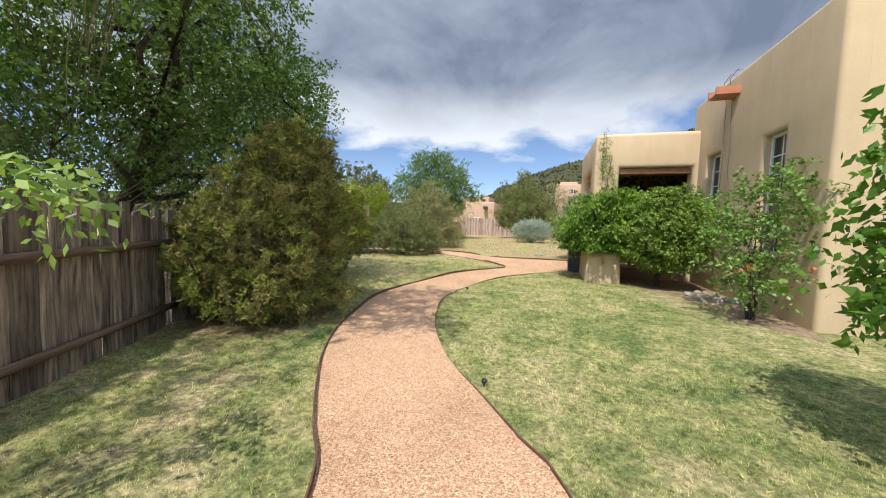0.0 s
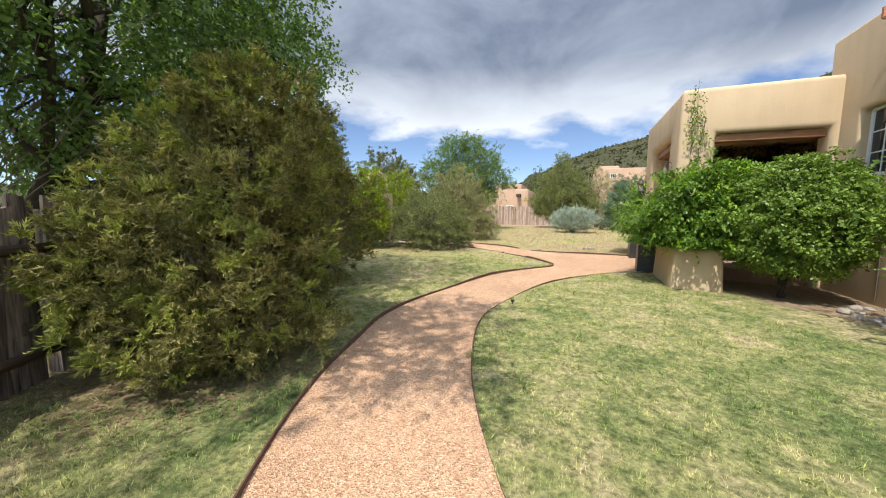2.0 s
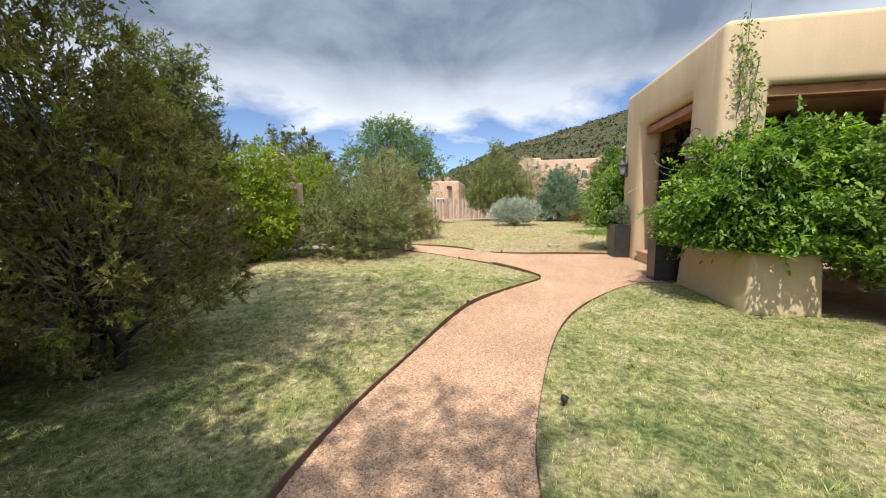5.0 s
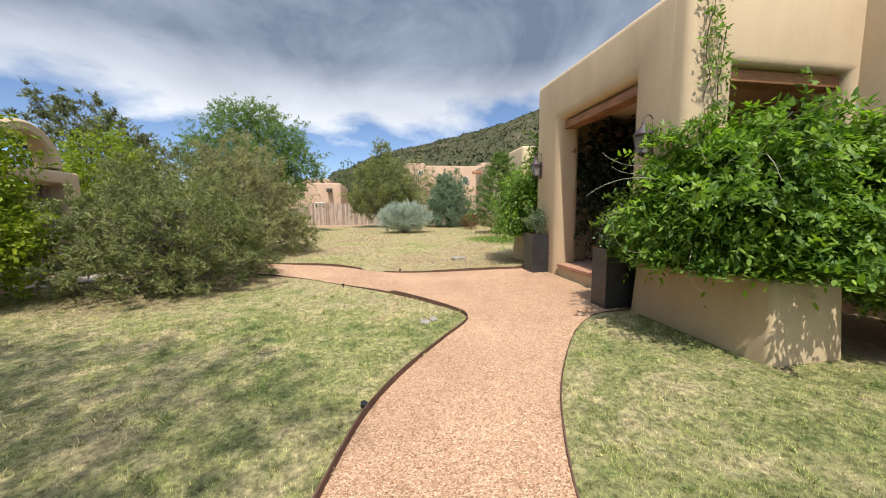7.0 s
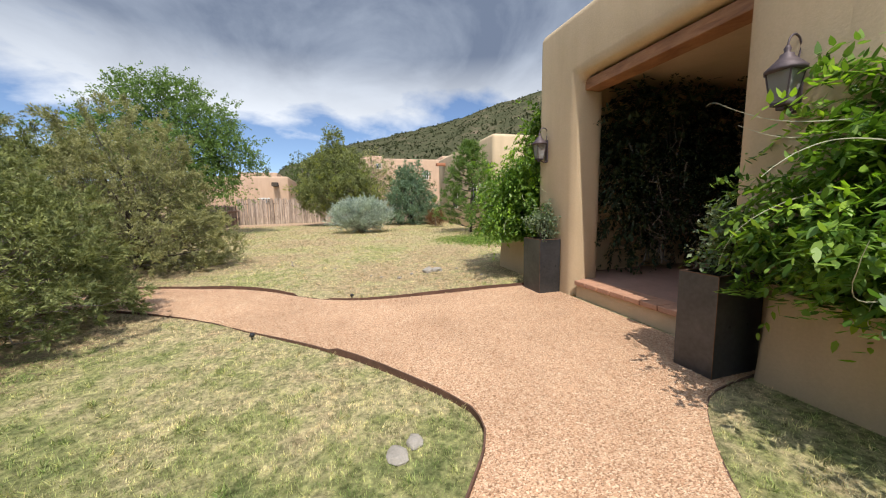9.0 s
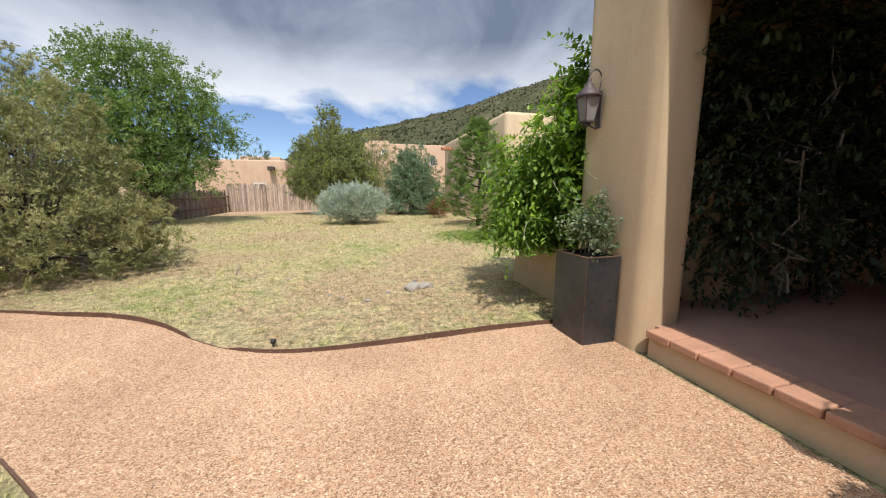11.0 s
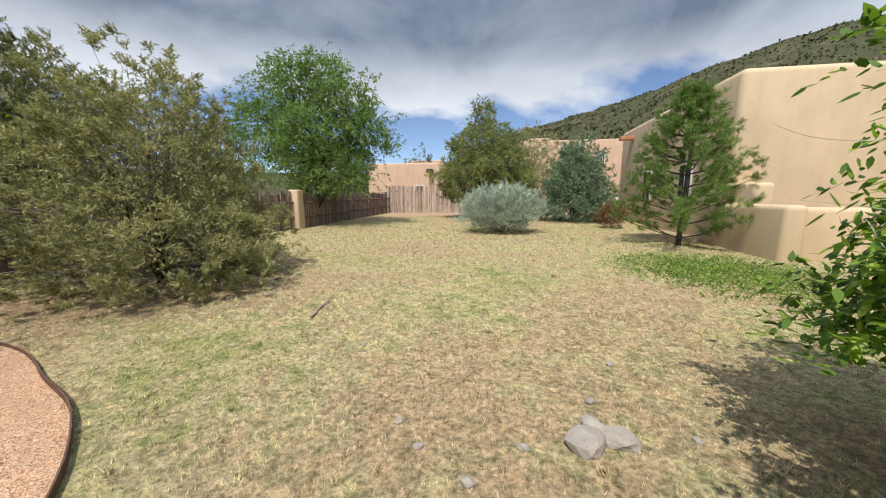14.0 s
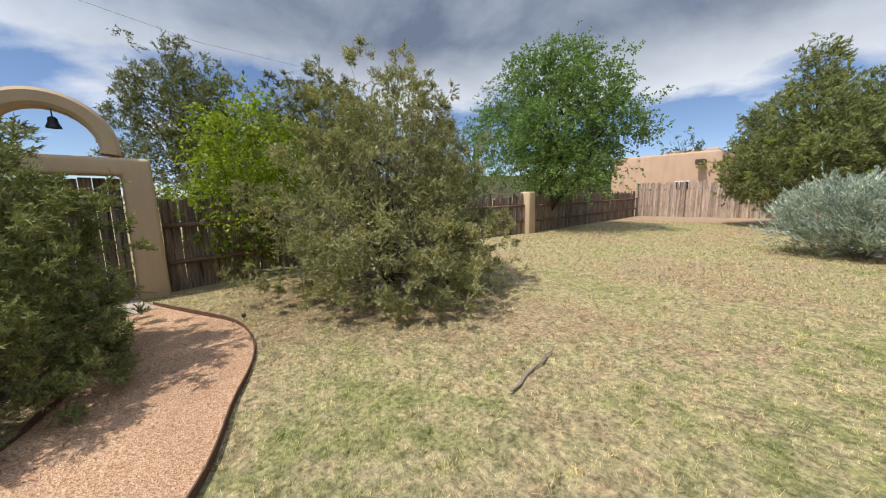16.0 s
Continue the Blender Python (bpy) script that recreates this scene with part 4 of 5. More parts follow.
def plank_mesh(seed, w, h, th, rough=1.0):
    """A rough split plank: wavy edges and an uneven top."""
    rr = random.Random(seed)
    bm = bmesh.new()
    rows = []
    n = 6
    for i in range(n + 1):
        z = h * i / n
        a, b, d = rr.uniform(-0.012, 0.012) * rough, rr.uniform(-0.012, 0.012) * rough, rr.uniform(-0.006, 0.006)
        dz = (rr.uniform(-0.03, 0.03), rr.uniform(-0.03, 0.03)) if i == n else (0, 0)
        rows.append([bm.verts.new(v) for v in ((-w / 2 + a, -th / 2 + d, z + dz[0]), (a * 0.3 + b * 0.3, -th / 2 - 0.008 + d, z + sum(dz) / 2),
                                               (w / 2 + b, -th / 2 + d, z + dz[1]), (w / 2 + b, th / 2 + d, z + dz[1]), (-w / 2 + a, th / 2 + d, z + dz[0]))])
    for r0, r1 in zip(rows, rows[1:]):
        for k in range(5):
            bm.faces.new((r0[k], r0[(k + 1) % 5], r1[(k + 1) % 5], r1[k]))
    bm.faces.new(rows[0][::-1]); bm.faces.new(rows[-1])
    me = bpy.data.meshes.new("plank")
    bm.to_mesh(me); bm.free()
    return me


def fence(a, b, h, pitch, material, label, seed, rails=(0.32, 0.72), name="plank", side=1, base=0.0):
    """A plank fence from a to b with two rails on the garden side."""
    a, b = Vector((*a, 0)), Vector((*b, 0))
    d = (b - a).normalized()
    L = (b - a).length
    ang = math.degrees(math.atan2(d.y, d.x))
    f = thing("fence", label, "fence", (a.x, a.y, gz(a.x, a.y) + base), "plank fences", rz=ang)
    rr = random.Random(seed)
    meshes = [plank_mesh(seed * 20 + k, pitch * rr.uniform(0.97, 1.12), h * rr.uniform(0.93, 1.06), 0.028) for k in range(9)]
    for me in meshes:
        me.materials.append(material)
    n = int(L / pitch)
    rise = (gz(b.x, b.y) - gz(a.x, a.y)) / L
    for k in range(n):
        o = new(name, meshes[rr.randrange(9)])
        o.parent = f
        s = (k + 0.5) * pitch
        o.matrix_basis = pose(s, rr.uniform(-0.012, 0.012), rise * s - 0.02 + rr.uniform(-0.03, 0.02), 0, rr.uniform(-1.6, 1.6), rr.choice((0, 180)) + rr.uniform(-4, 4))
    for q in rails:
        bm = tube(bmesh.new(), wavy((0, -side * 0.055, h * q), (L, -side * 0.055, h * q + rise * L), max(4, int(L / 1.2)), 0.012, rr), [0.042] * (max(4, int(L / 1.2)) + 1), 7)
        part("rail", bm, RAIL, f, "", True)
    k = 0.0
    while k < L:
        part("post", boxed(k, k + 0.09, side * 0.03, side * 0.12, -0.1 + rise * k, h * 0.97 + rise * k, bev=0.008), material, f)
        k += 2.4
    return f


fence((-2.2, -1.9), (-4.75, 3.25), 1.55, 0.125, PLANK, "weathered grey-brown plank fence with rough rails", 1, side=1, rails=(0.17, 0.71))
fence((-4.75, 3.25), (-8.9, 13.72), 1.45, 0.125, PLANK, "weathered grey-brown plank fence with rough rails", 2, side=1)
fence((-9.1, 16.02), (-10.1, 22.0), 1.60, 0.125, PLANK, "weathered grey-brown plank fence with rough rails", 3, side=1)
fence((-10.1, 22.0), (-9.55, 27.0), 1.52, 0.125, PLANK, "weathered grey-brown plank fence with rough rails", 4, side=1)
fence((-9.4, 27.45), (-9.6, 38.9), 1.50, 0.14, PLANK, "weathered grey-brown plank fence with rough rails", 5, side=1)
fence((-9.6, 39.0), (6.0, 41.0), 2.0, 0.085, PLANK_PALE, "pale grey coyote-pole fence with uneven tops", 6, side=-1, name="pole", rails=(0.3, 0.8))


def pilaster(x, y, h):
    t = thing("fence_pilaster", "square tan stucco pillar in the fence line", "pillar", (x, y, gz(x, y)))
    soft_smooth(part("shaft", boxed(-0.24, 0.24, -0.24, 0.24, -0.05, h, bev=0.06, seg=4, taper=0.02), STUCCO, t))


pilaster(-9.5, 27.22, 1.62)


# ---- north wing, far houses, hill ----
def north_wing():
    at = (5.5, 25.5, gz(5.5, 25.5))
    t = thing("north_wing", "tan stucco adobe wing with sloping parapet and low walls", "house", at)

    def add(name, bm, m, label=""):
        bmesh.ops.translate(bm, verts=bm.verts, vec=Vector(at) * -1)
        return soft_smooth(part(name, bm, m, t, label), 40)
    add("body", boxed(5.5, 16, 25.5, 35.5, -0.1, 5.25, bev=0.18, seg=5), STUCCO)
    add("courtyard_wall", boxed(5.0, 5.45, 22.6, 25.6, -0.1, 1.55, bev=0.12, seg=4), STUCCO)
    add("courtyard_wall", boxed(5.46, 9.5, 22.9, 23.25, -0.1, 1.5, bev=0.12, seg=4), STUCCO)
    add("buttress", boxed(5.2, 6.1, 24.6, 25.6, -0.1, 2.1, bev=0.12, seg=4), STUCCO)
    add("roof_spout", boxed(4.85, 5.6, 33.6, 33.95, 4.6, 4.8, bev=0.01), COPPER, "red-brown wooden roof spout")
    for y in (27.6, 31.0):
        add("window", boxed(5.47, 5.6, y, y + 0.9, 1.5, 2.9, bev=0.01), FRAME)
        add("pane", boxed(5.46, 5.5, y + 0.06, y + 0.42, 1.56, 2.84), GLASS)
        add("pane", boxed(5.46, 5.5, y + 0.48, y + 0.84, 1.56, 2.84), GLASS)


north_wing()


def far_house(x0, x1, y0, y1, z0, z1, label, wins=(), steps=()):
    t = thing("far_house", label, "house", ((x0 + x1) / 2, (y0 + y1) / 2, z0), "houses beyond the garden")
    c = Vector(((x0 + x1) / 2, (y0 + y1) / 2, z0))

    def add(name, bm, m):
        bmesh.ops.translate(bm, verts=bm.verts, vec=-c)
        return soft_smooth(part(name, bm, m, t), 40)
    add("body", boxed(x0, x1, y0, y1, z0, z1, bev=0.16, seg=4), STUCCO_PINK)
    for (a, b, lo, hi, d) in steps:
        add("upper_wall", boxed(a, b, y0 + d, y1 - 0.5, z0, hi, bev=0.25, seg=4), STUCCO_PINK)
    for (a, b, lo, hi) in wins:
        add("window", boxed(a, b, y0 - 0.05, y0 + 0.1, lo, hi), FRAME)
        n = 3
        for k in range(n):
            w = (b - a - 0.1) / n
            add("pane", boxed(a + 0.05 + w * k + 0.03, a + 0.05 + w * (k + 1) - 0.03, y0 - 0.08, y0 + 0.05, lo + 0.08, hi - 0.08), GLASS)
    add("roof_spout", boxed(x1 - 1.4, x1 - 0.9, y0 - 0.9, y0 + 0.2, z1 - 1.0, z1 - 0.65), BARK)


far_house(-14.5, -6.9, 47, 55, 0.3, 4.95, "pink-tan adobe house behind the coyote fence", ((-9.7, -8.7, 2.2, 2.85),))
far_house(1.5, 20.5, 68, 80, 2.0, 9.9, "pink adobe house with stepped parapets on the hillside", ((4.0, 4.9, 8.2, 9.0), (12.0, 13.0, 6.5, 8.0), (15.6, 16.6, 6.5, 8.0)),
          ((2.2, 5.5, 2, 10.6, 2), (9.0, 14.0, 2, 10.3, 3), (16.0, 19.5, 2, 10.8, 1.5)))
far_house(-19.5, -13.0, 80, 88, 3.0, 8.6, "pale house among trees on the slope", ((-17.5, -16.2, 6.0, 7.0),))

RIDGE = [(-75, 2.5), (-45, 3.5), (-25, 3.5), (-14, 4.0), (-10, 5.0), (-5.5, 7.0), (-3, 8.4), (0, 9.4), (5, 10.6), (10, 11.8), (15, 12.8), (20, 14.0), (25, 15.5), (30, 16.5), (36, 17.2), (45, 16.6), (60, 14), (85, 9)]


def ridge_at(a):
    return float(np.interp(a, [r[0] for r in RIDGE], [r[1] for r in RIDGE]))


def hill_height(a, f):
    """Height of the hill at azimuth a (degrees), f from its foot (0) to its ridge (1) and beyond."""
    R = 130 + 470 * f
    top = 600 * math.tan(radians(ridge_at(a)))
    s = f ** 1.25 if f <= 1 else 1 - (f - 1) * 1.2
    p = Vector((a * 0.22, f * 3.5, 0))
    bumps = noise.fractal(p, 0.9, 2.1, 5) * 9 * min(1, f * 2) * (0.35 if 0.9 < f < 1.1 else 1)
    fine = noise.noise(Vector((a * 1.3, f * 4, 3))) * 2.2
    return R, 1.5 + top * s + (bumps + fine) * min(1, top / 60)


def build_hill():
    az = np.arange(-75, 85.1, 0.75)
    fs = [0, 0.08, 0.16, 0.25, 0.34, 0.43, 0.52, 0.6, 0.68, 0.76, 0.84, 0.9, 0.95, 1.0, 1.06, 1.15]
    bm = bmesh.new()
    rows = []
    for a in az:
        row = []
        for f in fs:
            R, z = hill_height(a, f)
            row.append(bm.verts.new((R * math.sin(radians(a)), R * math.cos(radians(a)), z if f else 0.0)))
        rows.append(row)
    for r0, r1 in zip(rows, rows[1:]):
        for k in range(len(fs) - 1):
            bm.faces.new((r0[k], r0[k + 1], r1[k + 1], r1[k]))
    bmesh.ops.recalc_face_normals(bm, faces=bm.faces)
    tagged(part("hillside", bm, MOUNTAIN, smooth=True), "scrub-covered hillside rising behind the houses", "hill", kind="structure")
    # scattered pinyon scrub on the slope
    rng = np.random.default_rng(11)
    P, S = [], []
    for _ in range(9000):
        a, f = rng.uniform(-30, 60), rng.uniform(0.03, 1.01) ** 0.8
        if f > 1.0:
            f = 1.0
        R, z = hill_height(a, f)
        P.append((R * math.sin(radians(a)), R * math.cos(radians(a)), z)); S.append(rng.uniform(0.7, 2.0))
    P, S = np.array(P), np.array(S)
    n = 6
    u = unit(rng.normal(size=(len(P), n, 3)))
    c = P[:, None, :] + u * (S * 0.55)[:, None, None] + np.array([0, 0, 0.6])
    e1 = unit(rng.normal(size=c.shape)); e2 = unit(np.cross(e1, u + 0.2))
    s = (S * 0.5)[:, None, None]
    V = np.stack([c - e1 * s, c + e2 * s, c + e1 * s, c - e2 * s], 2).reshape(-1, 3)
    tagged(mesh_np("hill_scrub", V, np.arange(len(V)).reshape(-1, 4), SCRUB), "dark pinyon and juniper scrub dotted over the hill", "scrub", kind="stuff")


build_hill()

# ---- junipers and trees of the garden ----
JL = dict(n=17, length=0.085, ll=0.038, lw=0.0050, spread=0.6, jitter=0.004, needle=True)
JS = dict(up=0.55, jit=0.35, shell=0.3, rough=0.13)


def juniper(at, lobes, seed, twigs, material=None, tips=None, label="dense olive-green pinyon pine with short upright needle tufts", leaf=None, clump=(34, 0.26), stems=3, name="pinyon_pine", group="garden pinyons", inner=0.5, cluster=9, bare=240, category="pine", fit=0.95, spray=(3, 0.2, 0.06)):
    return plant(name, label, category, (at[0], at[1], gz(*at)), lobes, material or JUNIPER, seed, twigs, 0.06, stems, None, 16, clump, tips, inner, group, "", JS, leaf or JL, cluster=cluster, bare=bare, fit=fit, fan=0.75, scatter=0.024, spray=spray)


juniper((-4.0, 4.1), [(0, 0, 1.0, 1.2, 1.15, 0.95), (0.1, 0.2, 1.75, 0.9, 0.95, 0.85), (0.2, 0.35, 2.3, 0.6, 0.65, 0.6), (-0.15, -0.3, 0.85, 0.9, 0.8, 0.7), (-0.25, 0.6, 1.6, 0.85, 0.85, 1.0), (0.1, 0, 0.42, 1.2, 1.1, 0.45)], 1, 13000, tips=(JUNIPER_TIP, 0.035))
juniper((-5.35, 7.0), [(0, 0, 1.2, 1.05, 1.2, 1.2), (-0.1, -0.2, 2.4, 0.75, 0.85, 1.1), (-0.4, 0.7, 1.5, 0.8, 0.8, 1.3)], 2, 8000, tips=(JUNIPER_TIP, 0.02))
juniper((-6.1, 14.0), [(0, 0, 1.0, 1.65, 1.6, 1.05), (0.0, 0.1, 1.6, 1.2, 1.15, 0.95), (0.4, -0.3, 0.9, 1.3, 1.2, 0.9), (0.2, 0.65, 0.75, 1.45, 1.05, 0.8), (-0.3, 0.5, 1.4, 1.2, 1.0, 0.85), (0.1, 0.1, 0.4, 1.75, 1.65, 0.48)], 3, 13500, PINYON_GREEN, label="broad grey-olive pinyon pine, bushy to the ground")
juniper((-6.6, 18.9), [(0, 0, 1.5, 1.95, 1.9, 1.45), (0, 0.1, 2.6, 1.45, 1.4, 1.25), (0.25, -0.2, 0.75, 2.0, 1.9, 0.85), (-0.5, 0.3, 2.2, 1.3, 1.2, 1.0), (-0.2, 0, 2.65, 1.15, 1.1, 0.7), (0.1, -0.1, 0.42, 2.15, 2.05, 0.5)], 4, 18500, PINYON, label="large rounded grey-olive pinyon pine on the lawn", bare=420)
juniper((-11.6, 20.2), [(0, 0, 2.2, 2.3, 2.3, 2.1), (0, 0.2, 3.7, 1.9, 1.9, 1.35)], 5, 6000, PINYON_DARK, leaf=dict(n=13, length=0.14, ll=0.06, lw=0.0115, spread=0.7, jitter=0.01, needle=True), label="tall pinyon pine behind the plank fence", spray=(5, 0.5, 0.12))
FL = dict(n=15, length=0.18, ll=0.075, lw=0.014, spread=0.65, jitter=0.01, needle=True)
FS = (4, 0.45, 0.13)
juniper((-2.1, 34.5), [(0, 0, 2.3, 2.9, 2.5, 1.6), (0, 0, 3.9, 2.0, 2.0, 1.7), (-0.2, 0, 5.3, 0.85, 0.85, 1.3), (1.3, 0, 2.4, 1.5, 1.4, 1.4), (-1.2, 0, 2.1, 1.5, 1.4, 1.3)], 6, 8000, PINYON_GREEN, leaf=FL, name="juniper", group="far junipers", category="juniper", cluster=3, bare=110, label="tall cone-shaped olive juniper beside the coyote fence", tips=(JUNIPER_TIP, 0.05), spray=FS)
juniper((2.7, 33.0), [(0, 0, 1.7, 1.8, 1.7, 1.6), (0.1, 0, 2.9, 1.2, 1.2, 1.4), (0, 0, 0.8, 2.0, 1.8, 0.85)], 7, 4200, BLUEJ, leaf=FL, name="juniper", group="far junipers", category="juniper", cluster=3, bare=60, label="blue-green juniper beside the house wing", spray=FS)
juniper((0.9, 38.5), [(0, 0, 2.6, 2.1, 1.8, 2.0), (0.1, 0, 4.6, 1.4, 1.3, 1.5)], 8, 2000, PINYON, leaf=dict(FL, lw=0.012), name="juniper", group="far junipers", category="juniper", cluster=3, bare=150, label="thin grey-brown juniper with bare twigs showing", inner=0.15, spray=FS)

TL = dict(n=16, length=0.35, ll=0.075, lw=0.022, spread=0.95, droop=0.25, jitter=0.03)
TS = dict(up=0.15, jit=0.5, shell=0.6, rough=0.25)


def tree(at, lobes, seed, twigs, material, label, stem=0.14, leaf=None, clump=(20, 0.3), stems=1, category="tree", name="elm_tree", inner=0.5, limbs=26, group="", shape=None, bare=0):
    return plant(name, label, category, (at[0], at[1], gz(*at)), lobes, material, seed, twigs, stem, stems, None, limbs, clump, None, inner, group, "", shape or TS, leaf or TL, bare=bare)


# High lobes over path and lawn, out of view, are added to cast shade.
tree((-7.0, 3.4), [(0.6, 0.6, 4.3, 2.3, 2.4, 1.7), (1.4, 2.2, 3.6, 1.2, 1.3, 1.2), (1.8, -1.2, 4.6, 2.0, 1.9, 1.1), (-1.0, -2.6, 4.2, 2.4, 2.4, 1.6), (0.4, 0.5, 2.7, 2.0, 2.2, 1.0), (4.2, -1.9, 5.6, 1.25, 1.3, 0.6), (4.3, -0.7, 6.0, 1.0, 1.2, 0.5), (2.6, 1.6, 7.5, 1.3, 1.5, 0.5), (1.6, 2.2, 7.7, 1.3, 1.5, 0.5), (3.3, -4.9, 5.6, 1.1, 1.2, 0.55), (1.4, 3.0, 4.4, 1.0, 1.1, 0.9), (0.3, 4.5, 4.6, 1.2, 1.2, 1.0), (-0.4, 3.1, 4.2, 1.6, 1.6, 1.8), (2.1, 1.2, 5.2, 1.1, 1.1, 0.8), (-0.6, -1.0, 3.2, 2.0, 2.0, 1.3)],
     21, 6900, ELM, "large dark-green elm leaning over the fence with bare lower twigs", 0.15, dict(n=14, length=0.28, ll=0.07, lw=0.021, spread=1.0, droop=0.35, jitter=0.03), bare=260, inner=0.3, limbs=26)
tree((-9.75, 29.0), [(0.4, 0, 4.0, 2.2, 2.2, 1.5), (-0.9, 0.2, 6.3, 1.6, 1.6, 1.3), (1.7, 0.3, 5.6, 1.4, 1.4, 1.1), (1.0, -0.3, 2.5, 2.3, 2.0, 0.9), (-2.4, -0.4, 4.2, 1.5, 1.5, 1.6), (0.5, 0.4, 6.9, 1.0, 1.0, 0.8), (2.6, 0.2, 4.0, 1.3, 1.3, 1.0)],
     22, 5000, ELM_BRIGHT, "bright-green elm tree in the fence corner", 0.16, dict(TL, ll=0.09, lw=0.027, length=0.4, n=14), inner=0.1, stems=3, clump=(46, 0.3), shape=dict(TS, rough=0.36, shell=0.5))
tree((-9.45, 17.4), [(-0.1, 0, 1.3, 0.9, 1.2, 0.9), (0.0, 0.1, 2.6, 0.8, 1.1, 0.95)], 23, 760, LIME, "yellow-green young tree against the plank fence", 0.04, clump=(20, 0.4), stems=3, inner=0.25, name="lime_shrub", category="shrub", group="yellow-green shrubs")
tree((-8.35, 13.0), [(0, 0, 1.3, 0.95, 0.95, 1.0), (0.0, 0.1, 2.3, 0.75, 0.75, 0.7), (0.5, -0.4, 0.9, 0.6, 0.6, 0.6)], 24, 1050, LIME, "yellow-green young tree against the plank fence", 0.04, clump=(20, 0.4), stems=3, inner=0.25, name="lime_shrub", category="shrub", group="yellow-green shrubs")

# trees beyond the fence
for k, (x, y, h, r, m, lab) in enumerate((
        (-16.0, 17.2, 6.6, 2.3, PINYON_DARK, "dark pinyon pine beyond the plank fence"), (-19.5, 20.5, 6.2, 2.2, PINYON_DARK, "dark pinyon pine beyond the plank fence"),
        (-10.4, 12.4, 5.8, 1.7, PINYON_DARK, "dark pinyon pine beyond the plank fence"), (-22.0, 25.5, 6.8, 2.4, FARGREEN, "dark tree beyond the plank fence"),
        (-12.0, 8.5, 5.4, 2.0, PINYON_DARK, "dark pinyon pine beyond the plank fence"), (-18.0, 33.0, 6.4, 2.6, ELM, "green tree beyond the plank fence"),
        (-14.0, 26.0, 5.0, 2.0, PINYON_DARK, "dark pinyon pine beyond the plank fence"), (-14.5, 36.5, 6.0, 2.6, ELM, "green tree beyond the plank fence"),
        (-12.0, 57.5, 7.6, 3.0, FARGREEN, "dark tree behind the far house"), (-7.0, 60.0, 8.8, 3.0, FARGREEN, "dark tree behind the far house"),
        (-4.0, 52.0, 6.6, 2.6, FARGREEN, "dark tree behind the far house"), (-17.5, 50.0, 7.0, 3.2, FARGREEN, "dark tree behind the far house"),
        (4.0, 46.0, 6.0, 2.4, FARGREEN, "dark tree behind the coyote fence"), (7.5, 52.0, 6.4, 2.6, FARGREEN, "dark tree behind the coyote fence"),
        (-24.0, 62.0, 8.0, 3.5, FARGREEN, "dark tree on the skyline"), (-9.5, 78.0, 12.0, 2.8, FARGREEN, "dark conifer on the skyline"),
        (-20.0, 8.0, 6.0, 2.6, FARGREEN, "dark tree beyond the plank fence"), (-17.0, 1.0, 6.0, 2.6, FARGREEN, "dark tree beyond the plank fence"))):
    plant("pinyon_tree" if m is PINYON_DARK else "far_tree", lab, "tree", (x, y, gz(x, y)), [(0, 0, h * 0.42, r, r, h * 0.36), (r * 0.1, 0, h * 0.72, r * 0.7, r * 0.7, h * 0.27)],
          m, 50 + k, 4800 if k < 3 else 2400 if k < 5 else 900, 0.14, 1, None, 12, (16, 0.32), None, 0.4, "trees beyond the garden", "", dict(up=0.5, jit=0.4, shell=0.35, rough=0.25), dict(n=10, length=0.2, ll=0.085 if m is PINYON_DARK else 0.11, lw=0.015 if m is PINYON_DARK else 0.018, spread=0.7, jitter=0.02, needle=True), cluster=5, fan=0.9, spray=(3, 0.4, 0.12))

# ---- shrubs by the house ----
WL = dict(n=12, length=0.28, ll=0.076, lw=0.0165, spread=0.95, droop=0.6, jitter=0.004, flat=0.75, full=True)
WS = dict(up=0.0, jit=0.5, shell=0.45, rough=0.36)
plant("wisteria", "lush bright-green wisteria spilling over the stucco planter", "vine", (1.5, 10.3, gz(1.5, 10.3) + 0.76),
      [(0, -0.1, 0.55, 1.0, 1.05, 0.68), (0.35, -0.2, 1.0, 0.85, 0.75, 0.55), (-0.25, 0.1, 0.5, 0.72, 0.8, 0.55), (0.6, 0.1, 0.9, 0.65, 0.6, 0.5), (-0.2, -0.3, 0.0, 0.6, 0.85, 0.42), (0.1, -0.75, 0.0, 0.6, 0.4, 0.4), (-0.25, 0.15, 1.15, 0.4, 0.4, 0.35), (-0.34, -0.4, -0.24, 0.42, 0.8, 0.42), (0.15, -0.94, -0.26, 0.55, 0.3, 0.42)], WISTERIA, 31, 5400, 0.035, 4, None, 12, (26, 0.28), (WISTERIA_TIP, 0.08), 0.15, "wisterias", "", WS, WL, spray=(6, 0.4, 0.09))
plant("wisteria", "lush bright-green wisteria spilling over the stucco planter", "vine", (1.78, 15.5, gz(1.78, 15.5) + 0.70),
      [(-0.35, 0, 0.65, 0.7, 0.9, 0.75), (-0.2, -0.35, 1.35, 0.5, 0.55, 0.6), (0.1, 0.2, 0.9, 0.75, 0.95, 0.8), (-0.1, -0.5, 1.95, 0.28, 0.35, 0.55), (-0.62, -0.05, -0.12, 0.36, 0.75, 0.4), (-0.4, 0.7, 0.0, 0.5, 0.4, 0.5)], WISTERIA, 32, 3800, 0.035, 4, None, 12, (22, 0.3), (WISTERIA_TIP, 0.10), 0.15, "wisterias", "", WS, WL, spray=(6, 0.4, 0.09))
